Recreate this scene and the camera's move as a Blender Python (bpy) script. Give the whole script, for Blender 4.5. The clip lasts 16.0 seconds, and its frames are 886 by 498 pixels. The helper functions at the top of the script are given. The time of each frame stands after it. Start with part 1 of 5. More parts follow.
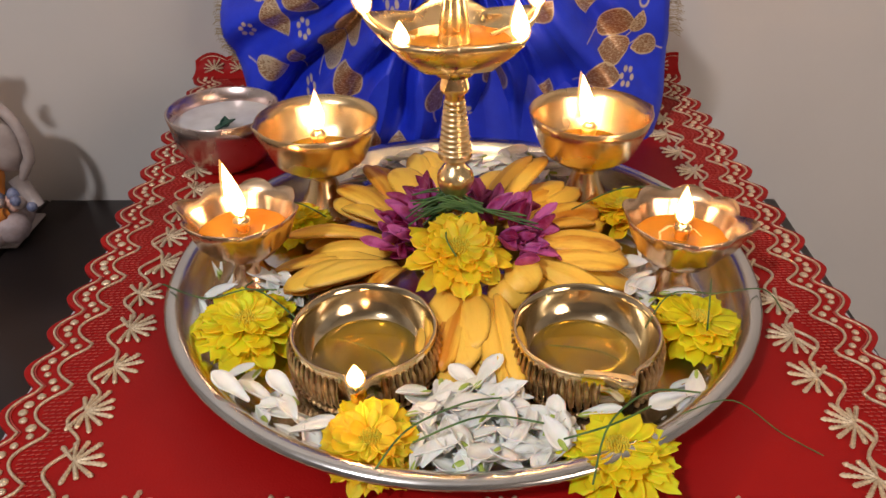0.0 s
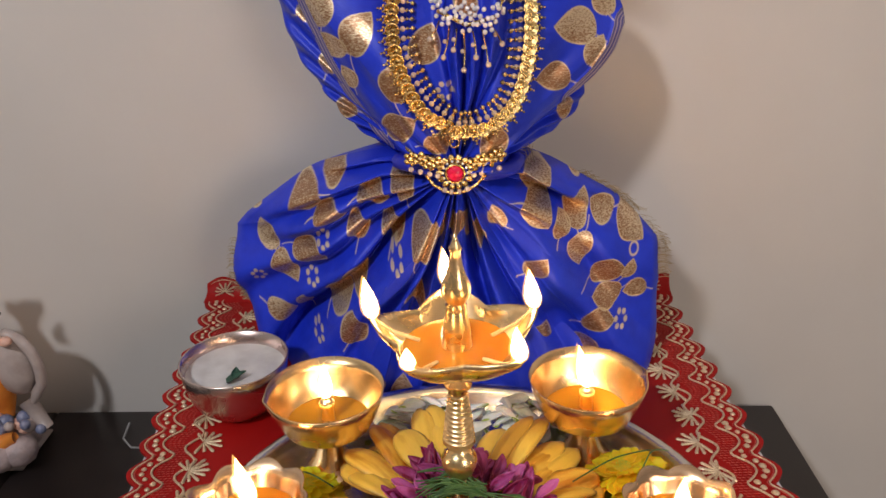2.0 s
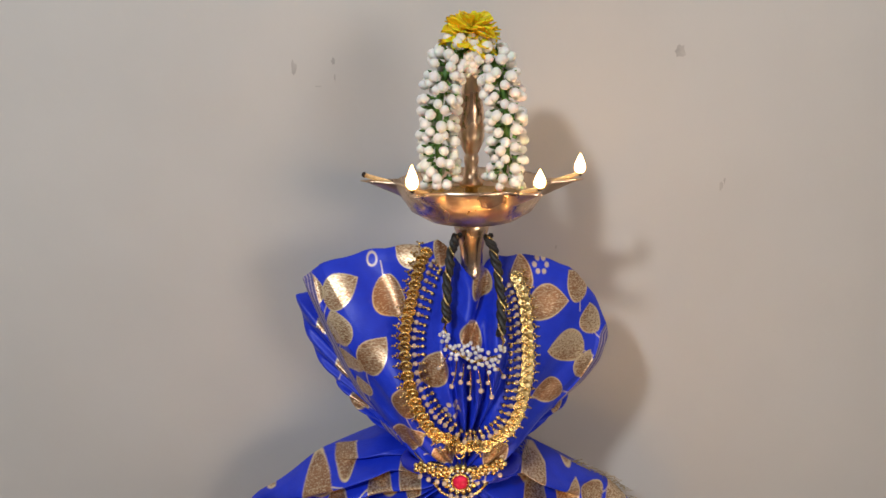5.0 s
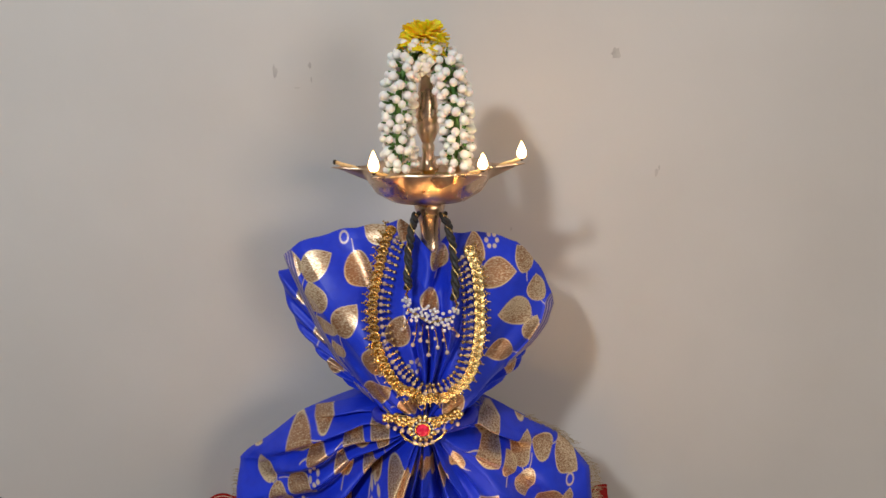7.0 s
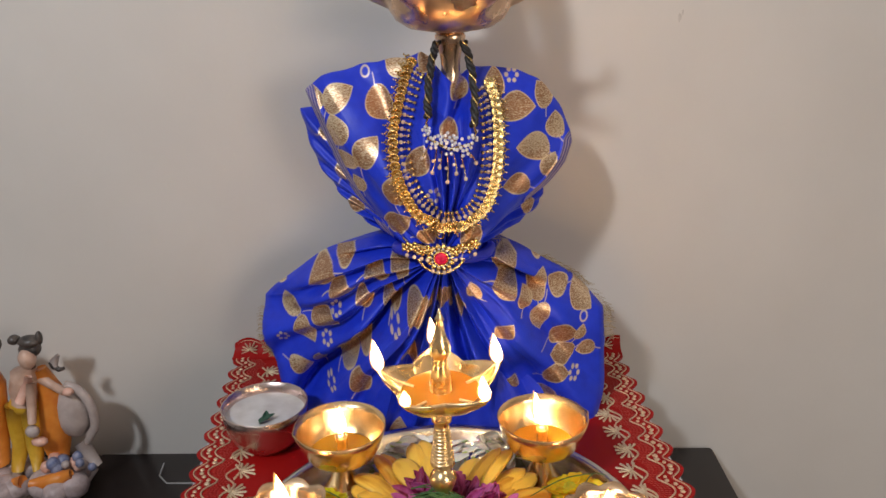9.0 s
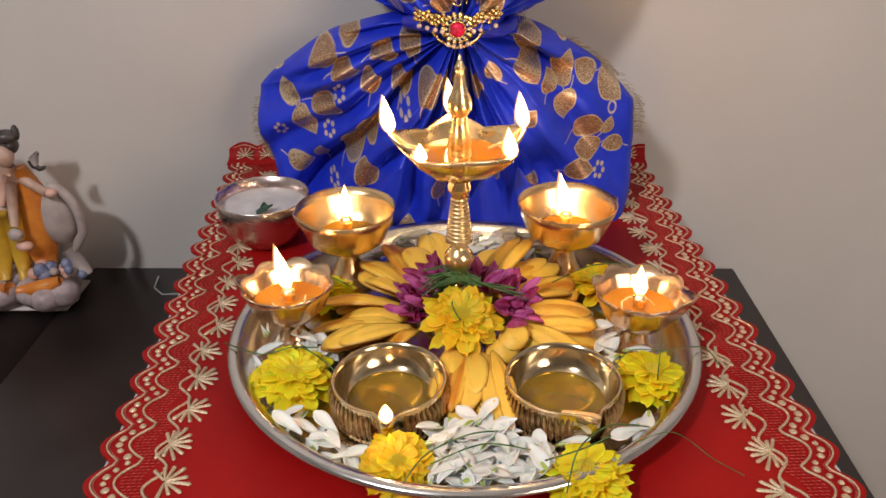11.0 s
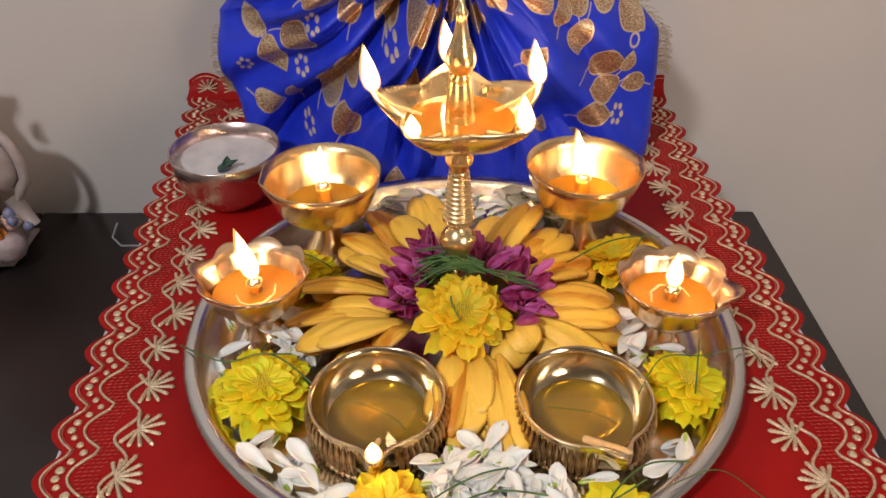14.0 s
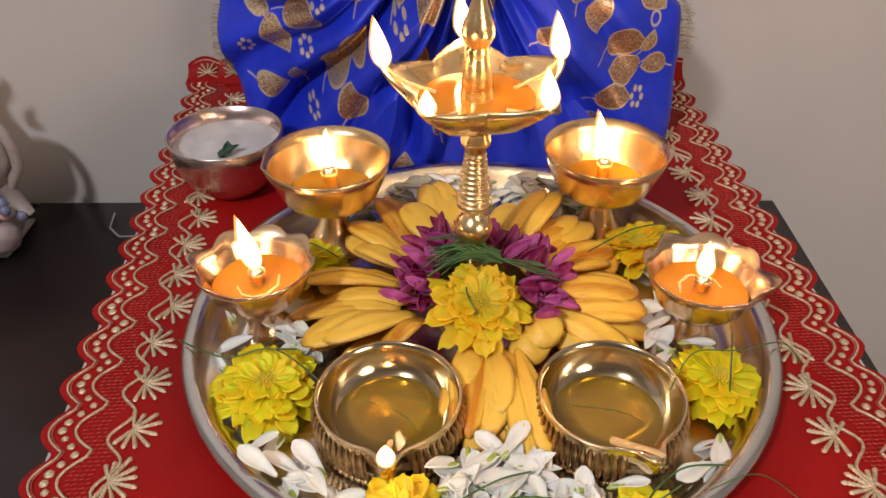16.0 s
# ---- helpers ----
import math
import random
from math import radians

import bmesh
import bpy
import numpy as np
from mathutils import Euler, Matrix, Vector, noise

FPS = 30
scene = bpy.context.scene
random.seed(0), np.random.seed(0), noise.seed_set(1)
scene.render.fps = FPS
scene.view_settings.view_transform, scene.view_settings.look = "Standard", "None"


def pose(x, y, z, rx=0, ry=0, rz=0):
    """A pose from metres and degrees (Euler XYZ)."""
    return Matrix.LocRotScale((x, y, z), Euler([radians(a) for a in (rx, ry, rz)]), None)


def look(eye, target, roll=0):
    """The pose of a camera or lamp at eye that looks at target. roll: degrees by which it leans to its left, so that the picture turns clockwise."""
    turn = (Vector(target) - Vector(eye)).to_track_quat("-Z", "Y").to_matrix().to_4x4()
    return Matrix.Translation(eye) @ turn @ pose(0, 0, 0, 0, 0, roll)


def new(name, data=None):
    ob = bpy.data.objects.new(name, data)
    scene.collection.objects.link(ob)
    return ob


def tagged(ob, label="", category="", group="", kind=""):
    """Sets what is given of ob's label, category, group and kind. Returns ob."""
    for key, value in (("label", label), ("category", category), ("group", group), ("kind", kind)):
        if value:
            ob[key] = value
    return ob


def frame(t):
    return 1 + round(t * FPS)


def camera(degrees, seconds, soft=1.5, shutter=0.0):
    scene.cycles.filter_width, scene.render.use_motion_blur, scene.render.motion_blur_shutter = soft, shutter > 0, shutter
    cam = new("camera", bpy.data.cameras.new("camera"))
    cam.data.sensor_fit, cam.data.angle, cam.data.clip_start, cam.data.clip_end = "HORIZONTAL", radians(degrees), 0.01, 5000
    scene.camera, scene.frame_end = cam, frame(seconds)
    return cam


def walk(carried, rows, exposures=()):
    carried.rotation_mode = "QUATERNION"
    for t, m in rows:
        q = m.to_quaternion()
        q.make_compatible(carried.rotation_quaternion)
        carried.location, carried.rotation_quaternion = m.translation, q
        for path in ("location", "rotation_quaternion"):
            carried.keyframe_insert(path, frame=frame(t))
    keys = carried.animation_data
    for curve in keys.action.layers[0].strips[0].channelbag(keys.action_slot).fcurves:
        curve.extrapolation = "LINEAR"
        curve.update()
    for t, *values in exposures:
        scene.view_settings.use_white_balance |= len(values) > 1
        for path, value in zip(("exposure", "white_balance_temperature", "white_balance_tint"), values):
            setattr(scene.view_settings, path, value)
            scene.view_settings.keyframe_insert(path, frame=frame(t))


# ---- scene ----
cam = camera(59.4, 16.0)
PATH = [
    (0, (0.003, -0.386, 0.282), (-0.055, 1.285, -0.816), -1.1),
    (0.5, (0.004, -0.379, 0.299), (-0.05, 1.323, -0.75), -1.0),
    (1, (-0.002, -0.363, 0.325), (-0.055, 1.371, -0.671), -1.0),
    (1.5, (-0.001, -0.362, 0.35), (-0.06, 1.411, -0.573), -1.1),
    (2, (0.002, -0.359, 0.379), (-0.053, 1.464, -0.443), -1.6),
    (2.5, (-0.007, -0.363, 0.414), (-0.057, 1.492, -0.33), -1.6),
    (3, (-0.011, -0.374, 0.458), (-0.053, 1.511, -0.21), -1.5),
    (3.5, (-0.012, -0.369, 0.496), (-0.033, 1.537, -0.109), -1.4),
    (4, (-0.012, -0.366, 0.524), (-0.033, 1.555, -0.031), -1.4),
    (4.2, (-0.025, -0.367, 0.535), (-0.007, 1.558, -0.006), -0.8),
    (6.3, (-0.009, -0.409, 0.547), (-0.01, 1.524, 0.031), -0.6),
    (6.5, (-0.011, -0.428, 0.543), (-0.022, 1.509, 0.043), -1.0),
    (7, (0.01, -0.47, 0.538), (0.036, 1.466, 0.036), -1.3),
    (7.5, (0.016, -0.511, 0.538), (0.027, 1.426, 0.04), -1.1),
    (8, (0.027, -0.539, 0.518), (0.023, 1.391, -0.005), -1.4),
    (8.5, (0.025, -0.521, 0.492), (0.01, 1.385, -0.113), -1.4),
    (9, (0.01, -0.509, 0.457), (-0.022, 1.37, -0.227), -1.2),
    (9.5, (-0.002, -0.499, 0.425), (-0.031, 1.35, -0.338), -0.8),
    (10, (0.002, -0.501, 0.394), (-0.03, 1.311, -0.453), -0.6),
    (10.2, (0.0, -0.502, 0.382), (-0.028, 1.295, -0.495), -0.5),
    (12.3, (-0.008, -0.402, 0.31), (-0.048, 1.298, -0.743), -0.5),
    (12.5, (-0.008, -0.391, 0.304), (-0.048, 1.303, -0.758), -0.6),
    (13, (-0.01, -0.371, 0.333), (-0.029, 1.319, -0.736), -0.7),
    (13.5, (-0.012, -0.372, 0.341), (-0.007, 1.269, -0.802), -0.5),
    (14, (-0.014, -0.37, 0.347), (-0.008, 1.237, -0.843), -0.0),
    (14.5, (-0.015, -0.376, 0.348), (-0.013, 1.234, -0.839), -0.1),
    (15, (-0.015, -0.377, 0.35), (-0.011, 1.232, -0.837), -0.1),
    (15.5, (-0.017, -0.377, 0.347), (-0.016, 1.233, -0.84), -0.1),
    (16, (-0.021, -0.348, 0.327), (-0.021, 1.249, -0.877), -0.2),
]
TINTS = ((0, 0.14, 6820, 18), (1.5, 0.14, 6750, 16), (3, 0.10, 6500, 12), (4.2, 0.11, 6350, 9), (8.2, 0.12, 6350, 9), (9.5, 0.2, 6550, 13), (12.3, 0.19, 6780, 17), (16, 0.16, 6820, 18))
walk(cam, [(t, look(eye, target, roll)) for t, eye, target, roll in PATH], TINTS)

# ---- light ----
world = bpy.data.worlds.new("world")
scene.world = world
world.use_nodes = True
world.node_tree.nodes["Background"].inputs[0].default_value = (0.55, 0.6, 0.68, 1)
world.node_tree.nodes["Background"].inputs[1].default_value = 0.05


def area_lamp(name, eye, target, size, watts, colour):
    data = bpy.data.lights.new(name, "AREA")
    data.shape, data.size, data.energy, data.color = "DISK", size, watts, colour
    ob = new(name, data)
    ob.matrix_world = look(eye, target)
    return ob


area_lamp("room_lamp", (-0.80, -1.15, 1.48), (0, 0.2, 0.25), 0.17, 17.4, (0.93, 0.97, 1.0))
area_lamp("room_lamp", (0.98, -1.28, 0.62), (0, 0.2, 0.3), 0.62, 8.6, (1.0, 0.85, 0.72))


# ---- materials ----
def mat(name, colour, rough=0.5, metal=0.0, colour2=None, scale=40.0, bump=0.0, bump_scale=200.0, spread=(0.35, 0.65), rough2=None, sheen=0.0,
        coat=0.0, transmission=0.0, per_object=0.0, subsurface=0.0, stretch=(1, 1, 1), spec=0.5):
    m = bpy.data.materials.new(name)
    m.use_nodes = True
    nodes, links = m.node_tree.nodes, m.node_tree.links
    b = nodes["Principled BSDF"]
    b.inputs["Roughness"].default_value = rough
    b.inputs["Metallic"].default_value = metal
    b.inputs["Specular IOR Level"].default_value = spec
    b.inputs["Sheen Weight"].default_value = sheen
    b.inputs["Coat Weight"].default_value = coat
    b.inputs["Transmission Weight"].default_value = transmission
    b.inputs["Base Color"].default_value = (*colour, 1)
    if subsurface:
        b.inputs["Subsurface Weight"].default_value = subsurface
        b.inputs["Subsurface Scale"].default_value = 0.004
    co = nodes.new("ShaderNodeTexCoord")
    mp = nodes.new("ShaderNodeMapping")
    mp.inputs["Scale"].default_value = stretch
    links.new(co.outputs["Object"], mp.inputs[0])
    if colour2:
        n = nodes.new("ShaderNodeTexNoise")
        n.inputs["Scale"].default_value = scale
        n.inputs["Detail"].default_value = 6
        r = nodes.new("ShaderNodeValToRGB")
        r.color_ramp.elements[0].position, r.color_ramp.elements[1].position = spread
        r.color_ramp.elements[0].color, r.color_ramp.elements[1].color = (*colour, 1), (*colour2, 1)
        links.new(mp.outputs[0], n.inputs["Vector"])
        fac = n.outputs["Fac"]
        if per_object:
            info = nodes.new("ShaderNodeObjectInfo")
            ma = nodes.new("ShaderNodeMath")
            ma.operation = "MULTIPLY_ADD"
            ma.inputs[1].default_value, ma.inputs[2].default_value = per_object, -per_object / 2
            links.new(info.outputs["Random"], ma.inputs[0])
            ad = nodes.new("ShaderNodeMath")
            links.new(fac, ad.inputs[0])
            links.new(ma.outputs[0], ad.inputs[1])
            fac = ad.outputs[0]
        links.new(fac, r.inputs[0])
        links.new(r.outputs[0], b.inputs["Base Color"])
        if rough2 is not None:
            mr = nodes.new("ShaderNodeMapRange")
            mr.inputs[3].default_value, mr.inputs[4].default_value = rough, rough2
            links.new(n.outputs["Fac"], mr.inputs[0])
            links.new(mr.outputs[0], b.inputs["Roughness"])
    if bump:
        n2 = nodes.new("ShaderNodeTexNoise")
        n2.inputs["Scale"].default_value = bump_scale
        n2.inputs["Detail"].default_value = 4
        bp = nodes.new("ShaderNodeBump")
        bp.inputs["Strength"].default_value = bump
        bp.inputs["Distance"].default_value = 0.001
        links.new(mp.outputs[0], n2.inputs["Vector"])
        links.new(n2.outputs["Fac"], bp.inputs["Height"])
        links.new(bp.outputs[0], b.inputs["Normal"])
    return m


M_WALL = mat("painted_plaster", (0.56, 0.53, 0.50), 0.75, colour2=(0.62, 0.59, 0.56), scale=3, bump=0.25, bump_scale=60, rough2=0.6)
# unseen walls: darker than the seen one, to weaken bounced light
M_WALL2 = mat("unseen_wall_tone", (0.48, 0.46, 0.44), 0.75, colour2=(0.54, 0.52, 0.50), scale=3, bump=0.2, bump_scale=60)
M_CEIL = mat("ceiling_paint", (0.75, 0.74, 0.72), 0.8, colour2=(0.8, 0.79, 0.77), scale=4)
M_FLOOR = mat("floor_tile", (0.42, 0.38, 0.33), 0.4, colour2=(0.5, 0.46, 0.4), scale=6)
M_TABLE = mat("dark_laminate", (0.026, 0.018, 0.017), 0.26, colour2=(0.046, 0.034, 0.033), scale=9, bump=0.08, bump_scale=150, rough2=0.40)
M_BOX = mat("grey_board", (0.5, 0.52, 0.55), 0.6, colour2=(0.6, 0.62, 0.64), scale=15)
M_RED = mat("red_satin", (0.30, 0.0033, 0.0028), 0.5, colour2=(0.37, 0.006, 0.005), scale=9, bump=0.25, bump_scale=900, rough2=0.62, spec=0.22)
M_THREAD = mat("champagne_thread", (0.62, 0.46, 0.29), 0.35, 0.55, colour2=(0.85, 0.72, 0.52), scale=600, bump=0.8, bump_scale=900)
M_REDTHREAD = mat("red_thread", (0.40, 0.035, 0.028), 0.45, 0.2, colour2=(0.58, 0.12, 0.09), scale=300, bump=0.5, bump_scale=900)
M_BRASS = mat("polished_brass", (0.86, 0.62, 0.30), 0.20, 1.0, colour2=(0.94, 0.74, 0.44), scale=60, bump=0.06, bump_scale=150, rough2=0.36)
M_BRASS_OLD = mat("worn_brass", (0.64, 0.44, 0.30), 0.20, 1.0, colour2=(0.82, 0.63, 0.46), scale=35, bump=0.08, bump_scale=120, rough2=0.36)
M_DIYA = mat("cast_brass", (0.48, 0.31, 0.15), 0.34, 1.0, colour2=(0.76, 0.55, 0.30), scale=180, bump=0.5, bump_scale=500, rough2=0.5)
M_BOWL = mat("pale_brass_bowl", (0.86, 0.58, 0.28), 0.20, 1.0, colour2=(0.92, 0.70, 0.42), scale=40, bump=0.05, bump_scale=100, rough2=0.32)
M_DIYA_BOWL = mat("polished_cast_brass", (0.68, 0.52, 0.31), 0.09, 1.0, colour2=(0.80, 0.67, 0.46), scale=40, bump=0.05, bump_scale=100, rough2=0.20)
M_STEEL = mat("stainless_steel", (0.64, 0.63, 0.61), 0.11, 1.0, colour2=(0.74, 0.73, 0.70), scale=25, bump=0.04, bump_scale=80, rough2=0.3)
M_CUP = mat("tinned_copper", (0.62, 0.45, 0.40), 0.2, 1.0, colour2=(0.74, 0.66, 0.63), scale=30, rough2=0.34)
# lotus brass tinted coppery: the flames' orange light is in its colour
M_LOTUS = mat("flame_tinted_brass", (0.72, 0.47, 0.28), 0.20, 1.0, colour2=(0.82, 0.60, 0.40), scale=40, bump=0.06, bump_scale=120, rough2=0.28)
M_OIL = mat("lamp_oil", (0.94, 0.36, 0.025), 0.04, colour2=(0.96, 0.46, 0.05), scale=30, transmission=0.52)
M_OIL_PALE = mat("pale_oil", (0.66, 0.43, 0.045), 0.04, colour2=(0.74, 0.53, 0.08), scale=30, transmission=0.80)
M_OIL_DEEP = mat("deep_lamp_oil", (0.76, 0.38, 0.025), 0.04, colour2=(0.84, 0.46, 0.05), scale=30, transmission=0.50)
M_COTTON = mat("cotton_wick", (0.75, 0.48, 0.2), 0.8, colour2=(0.85, 0.6, 0.3), scale=300)
M_YELLOW = mat("yellow_petal", (0.97, 0.46, 0.003), 0.6, colour2=(1.0, 0.60, 0.010), scale=120, bump=0.2, bump_scale=300, subsurface=0.6)
M_LEMON = mat("lemon_petal", (0.98, 0.60, 0.004), 0.6, colour2=(1.0, 0.74, 0.012), scale=120, bump=0.2, bump_scale=300, subsurface=0.6)
M_DISC = mat("flower_disc", (0.66, 0.62, 0.06), 0.7, colour2=(0.90, 0.60, 0.02), scale=600, bump=0.8, bump_scale=900)
M_CHAMPAK = mat("champak_petal", (0.66, 0.24, 0.010), 0.45, colour2=(0.94, 0.58, 0.080), scale=55, bump=0.5, bump_scale=130, spread=(0.30, 0.52), per_object=0.34, subsurface=0.1,
                stretch=(0.28, 2.4, 2.4))
M_PURPLE = mat("purple_petal", (0.24, 0.004, 0.060), 0.5, colour2=(0.50, 0.09, 0.30), scale=120, bump=0.3, bump_scale=400, per_object=0.4, subsurface=0.1)
M_WHITE = mat("white_petal", (0.75, 0.75, 0.70), 0.55, colour2=(0.87, 0.87, 0.84), scale=90, bump=0.25, bump_scale=400, subsurface=0.15)
M_GREEN = mat("green_stem", (0.03, 0.09, 0.02), 0.5, colour2=(0.10, 0.20, 0.05), scale=100)
M_LIME = mat("lime_tip", (0.30, 0.42, 0.05), 0.5, colour2=(0.5, 0.6, 0.15), scale=100)
M_BUD = mat("jasmine_bud", (0.78, 0.75, 0.70), 0.5, colour2=(0.86, 0.85, 0.82), scale=150, bump=0.15, bump_scale=400, subsurface=0.15)
M_GOLD = mat("gold_plating", (0.66, 0.44, 0.15), 0.2, 1.0, colour2=(0.88, 0.68, 0.34), scale=400, bump=0.5, bump_scale=700, rough2=0.32)
M_PEARL = mat("pearl", (0.46, 0.33, 0.25), 0.22, colour2=(0.64, 0.50, 0.40), scale=200, coat=0.4)
M_STONE = mat("clear_stone", (0.72, 0.70, 0.72), 0.08, 0.3, colour2=(0.9, 0.88, 0.9), scale=400)
M_RUBY = mat("ruby", (0.55, 0.005, 0.05), 0.06, colour2=(0.75, 0.02, 0.1), scale=300, coat=0.6)
M_BLACK = mat("black_cord", (0.012, 0.011, 0.012), 0.5, colour2=(0.03, 0.03, 0.03), scale=300)
M_MILK = mat("white_curd", (0.50, 0.49, 0.49), 0.3, colour2=(0.64, 0.64, 0.64), scale=50, bump=0.4, bump_scale=120)
M_LEAF = mat("dark_leaf", (0.012, 0.05, 0.035), 0.35, colour2=(0.03, 0.10, 0.06), scale=120)
M_FRINGE = mat("frayed_thread", (0.32, 0.24, 0.14), 0.7, colour2=(0.45, 0.36, 0.22), scale=300)
M_MARK = mat("wall_scuff", (0.42, 0.39, 0.37), 0.8, colour2=(0.52, 0.49, 0.46), scale=90)
M_SOOT = mat("soot", (0.02, 0.015, 0.012), 0.85, colour2=(0.06, 0.04, 0.03), scale=200)


def browned(m, attribute, colour):
    """Browning where the petal's rim and ends have wilted, broken up by noise."""
    nodes, links = m.node_tree.nodes, m.node_tree.links
    b = nodes["Principled BSDF"]
    old = b.inputs["Base Color"].links[0].from_socket
    a = nodes.new("ShaderNodeAttribute")
    a.attribute_name = attribute
    n = nodes.new("ShaderNodeTexNoise")
    n.inputs["Scale"].default_value = 90
    mu = nodes.new("ShaderNodeMath")
    mu.operation = "MULTIPLY"
    r = nodes.new("ShaderNodeMapRange")
    r.inputs[1].default_value, r.inputs[2].default_value = 0.18, 0.55
    x = nodes.new("ShaderNodeMix")
    x.data_type = "RGBA"
    links.new(a.outputs["Fac"], mu.inputs[0])
    links.new(n.outputs["Fac"], mu.inputs[1])
    links.new(mu.outputs[0], r.inputs[0])
    links.new(r.outputs[0], x.inputs[0])
    links.new(old, x.inputs[6])
    x.inputs[7].default_value = (*colour, 1)
    links.new(x.outputs[2], b.inputs["Base Color"])


browned(M_CHAMPAK, "wilt", (0.22, 0.07, 0.012))


def flame_material():
    m = bpy.data.materials.new("flame")
    m.use_nodes = True
    nodes, links = m.node_tree.nodes, m.node_tree.links
    nodes.remove(nodes["Principled BSDF"])
    em = nodes.new("ShaderNodeEmission")
    co = nodes.new("ShaderNodeTexCoord")
    sep = nodes.new("ShaderNodeSeparateXYZ")
    ramp = nodes.new("ShaderNodeValToRGB")
    ramp.color_ramp.elements[0].color, ramp.color_ramp.elements[1].color = (1.0, 0.62, 0.28, 1), (1.0, 0.42, 0.10, 1)
    e = ramp.color_ramp.elements.new(0.35)
    e.color = (1.0, 0.78, 0.46, 1)
    links.new(co.outputs["Generated"], sep.inputs[0])
    links.new(sep.outputs[2], ramp.inputs[0])
    links.new(ramp.outputs[0], em.inputs[0])
    em.inputs[1].default_value = 26
    links.new(em.outputs[0], nodes["Material Output"].inputs[0])
    return m


M_FLAME = flame_material()


# faint emissive shell: the flame's orange edge plus an added soft glow
def flame_edge_material():
    m = bpy.data.materials.new("flame_edge")
    m.use_nodes = True
    nodes, links = m.node_tree.nodes, m.node_tree.links
    nodes.remove(nodes["Principled BSDF"])
    em, tr, mx = nodes.new("ShaderNodeEmission"), nodes.new("ShaderNodeBsdfTransparent"), nodes.new("ShaderNodeMixShader")
    em.inputs[0].default_value, em.inputs[1].default_value = (1.0, 0.50, 0.14, 1), 3.0
    mx.inputs[0].default_value = 0.2
    links.new(tr.outputs[0], mx.inputs[1])
    links.new(em.outputs[0], mx.inputs[2])
    links.new(mx.outputs[0], nodes["Material Output"].inputs[0])
    return m


M_FLAME_EDGE = flame_edge_material()


def silk_material():
    m = bpy.data.materials.new("blue_brocade_silk")
    m.use_nodes = True
    nodes, links = m.node_tree.nodes, m.node_tree.links
    b = nodes["Principled BSDF"]
    co = nodes.new("ShaderNodeTexCoord")
    mp = nodes.new("ShaderNodeMapping")
    mp.inputs["Scale"].default_value = (1, 1, 2.5)
    links.new(co.outputs["Object"], mp.inputs[0])
    noi = nodes.new("ShaderNodeTexNoise")
    noi.inputs["Scale"].default_value, noi.inputs["Detail"].default_value = 420, 8
    links.new(mp.outputs[0], noi.inputs["Vector"])
    big = nodes.new("ShaderNodeTexNoise")
    big.inputs["Scale"].default_value = 70
    links.new(co.outputs["Object"], big.inputs["Vector"])

    def attr(name):
        a = nodes.new("ShaderNodeAttribute")
        a.attribute_name = name
        return a.outputs["Fac"]

    def mix(fac, one, two):
        x = nodes.new("ShaderNodeMix")
        x.data_type = "RGBA"
        links.new(fac, x.inputs[0])
        for v, s in ((one, x.inputs[6]), (two, x.inputs[7])):
            if isinstance(v, tuple):
                s.default_value = (*v, 1)
            else:
                links.new(v, s)
        return x.outputs[2]

    add = nodes.new("ShaderNodeMath")
    add.operation = "MULTIPLY_ADD"
    add.inputs[1].default_value = 0.24
    links.new(attr("tone"), add.inputs[0])
    links.new(noi.outputs["Fac"], add.inputs[2])
    ramp = nodes.new("ShaderNodeValToRGB")
    ramp.color_ramp.elements[0].position, ramp.color_ramp.elements[1].position = 0.50, 0.74
    links.new(add.outputs[0], ramp.inputs[0])
    blue = mix(big.outputs["Fac"], (0.007, 0.022, 0.46), (0.015, 0.050, 0.70))
    dull = mix(big.outputs["Fac"], (0.27, 0.125, 0.065), (0.52, 0.28, 0.15))
    # tone paints the metal thread's glint, from dull brown to pale gold
    zari = mix(ramp.outputs[0], dull, (0.80, 0.66, 0.46))
    c1 = mix(attr("motif"), blue, zari)
    c2 = mix(attr("outline"), c1, (0.80, 0.66, 0.42))
    st = nodes.new("ShaderNodeMath")
    st.operation = "MULTIPLY"
    st.inputs[1].default_value = 0.92
    links.new(attr("stripe"), st.inputs[0])
    c3 = mix(st.outputs[0], c2, (0.085, 0.075, 0.27))
    c3 = mix(attr("band"), c3, (0.46, 0.38, 0.46))
    links.new(c3, b.inputs["Base Color"])
    metal = mix(attr("outline"), mix(attr("motif"), (0, 0, 0), (0.72, 0.72, 0.72)), (0.5, 0.5, 0.5))
    links.new(metal, b.inputs["Metallic"])
    gloss = mix(attr("motif"), (0.43, 0.43, 0.43), (0.36, 0.36, 0.36))
    links.new(gloss, b.inputs["Roughness"])
    b.inputs["Specular IOR Level"].default_value = 0.36
    bp = nodes.new("ShaderNodeBump")
    bp.inputs["Strength"].default_value, bp.inputs["Distance"].default_value = 0.35, 0.0006
    links.new(noi.outputs["Fac"], bp.inputs["Height"])
    links.new(bp.outputs[0], b.inputs["Normal"])
    return m


M_SILK = silk_material()


# ---- mesh helpers ----
def mesh_of(name, geo, material, smooth=True):
    me = bpy.data.meshes.new(name)
    me.from_pydata([tuple(v) for v in geo[0]], [], [tuple(f) for f in geo[1]])
    me.materials.append(material)
    me.polygons.foreach_set("use_smooth", [smooth] * len(me.polygons))
    me.update()
    return me


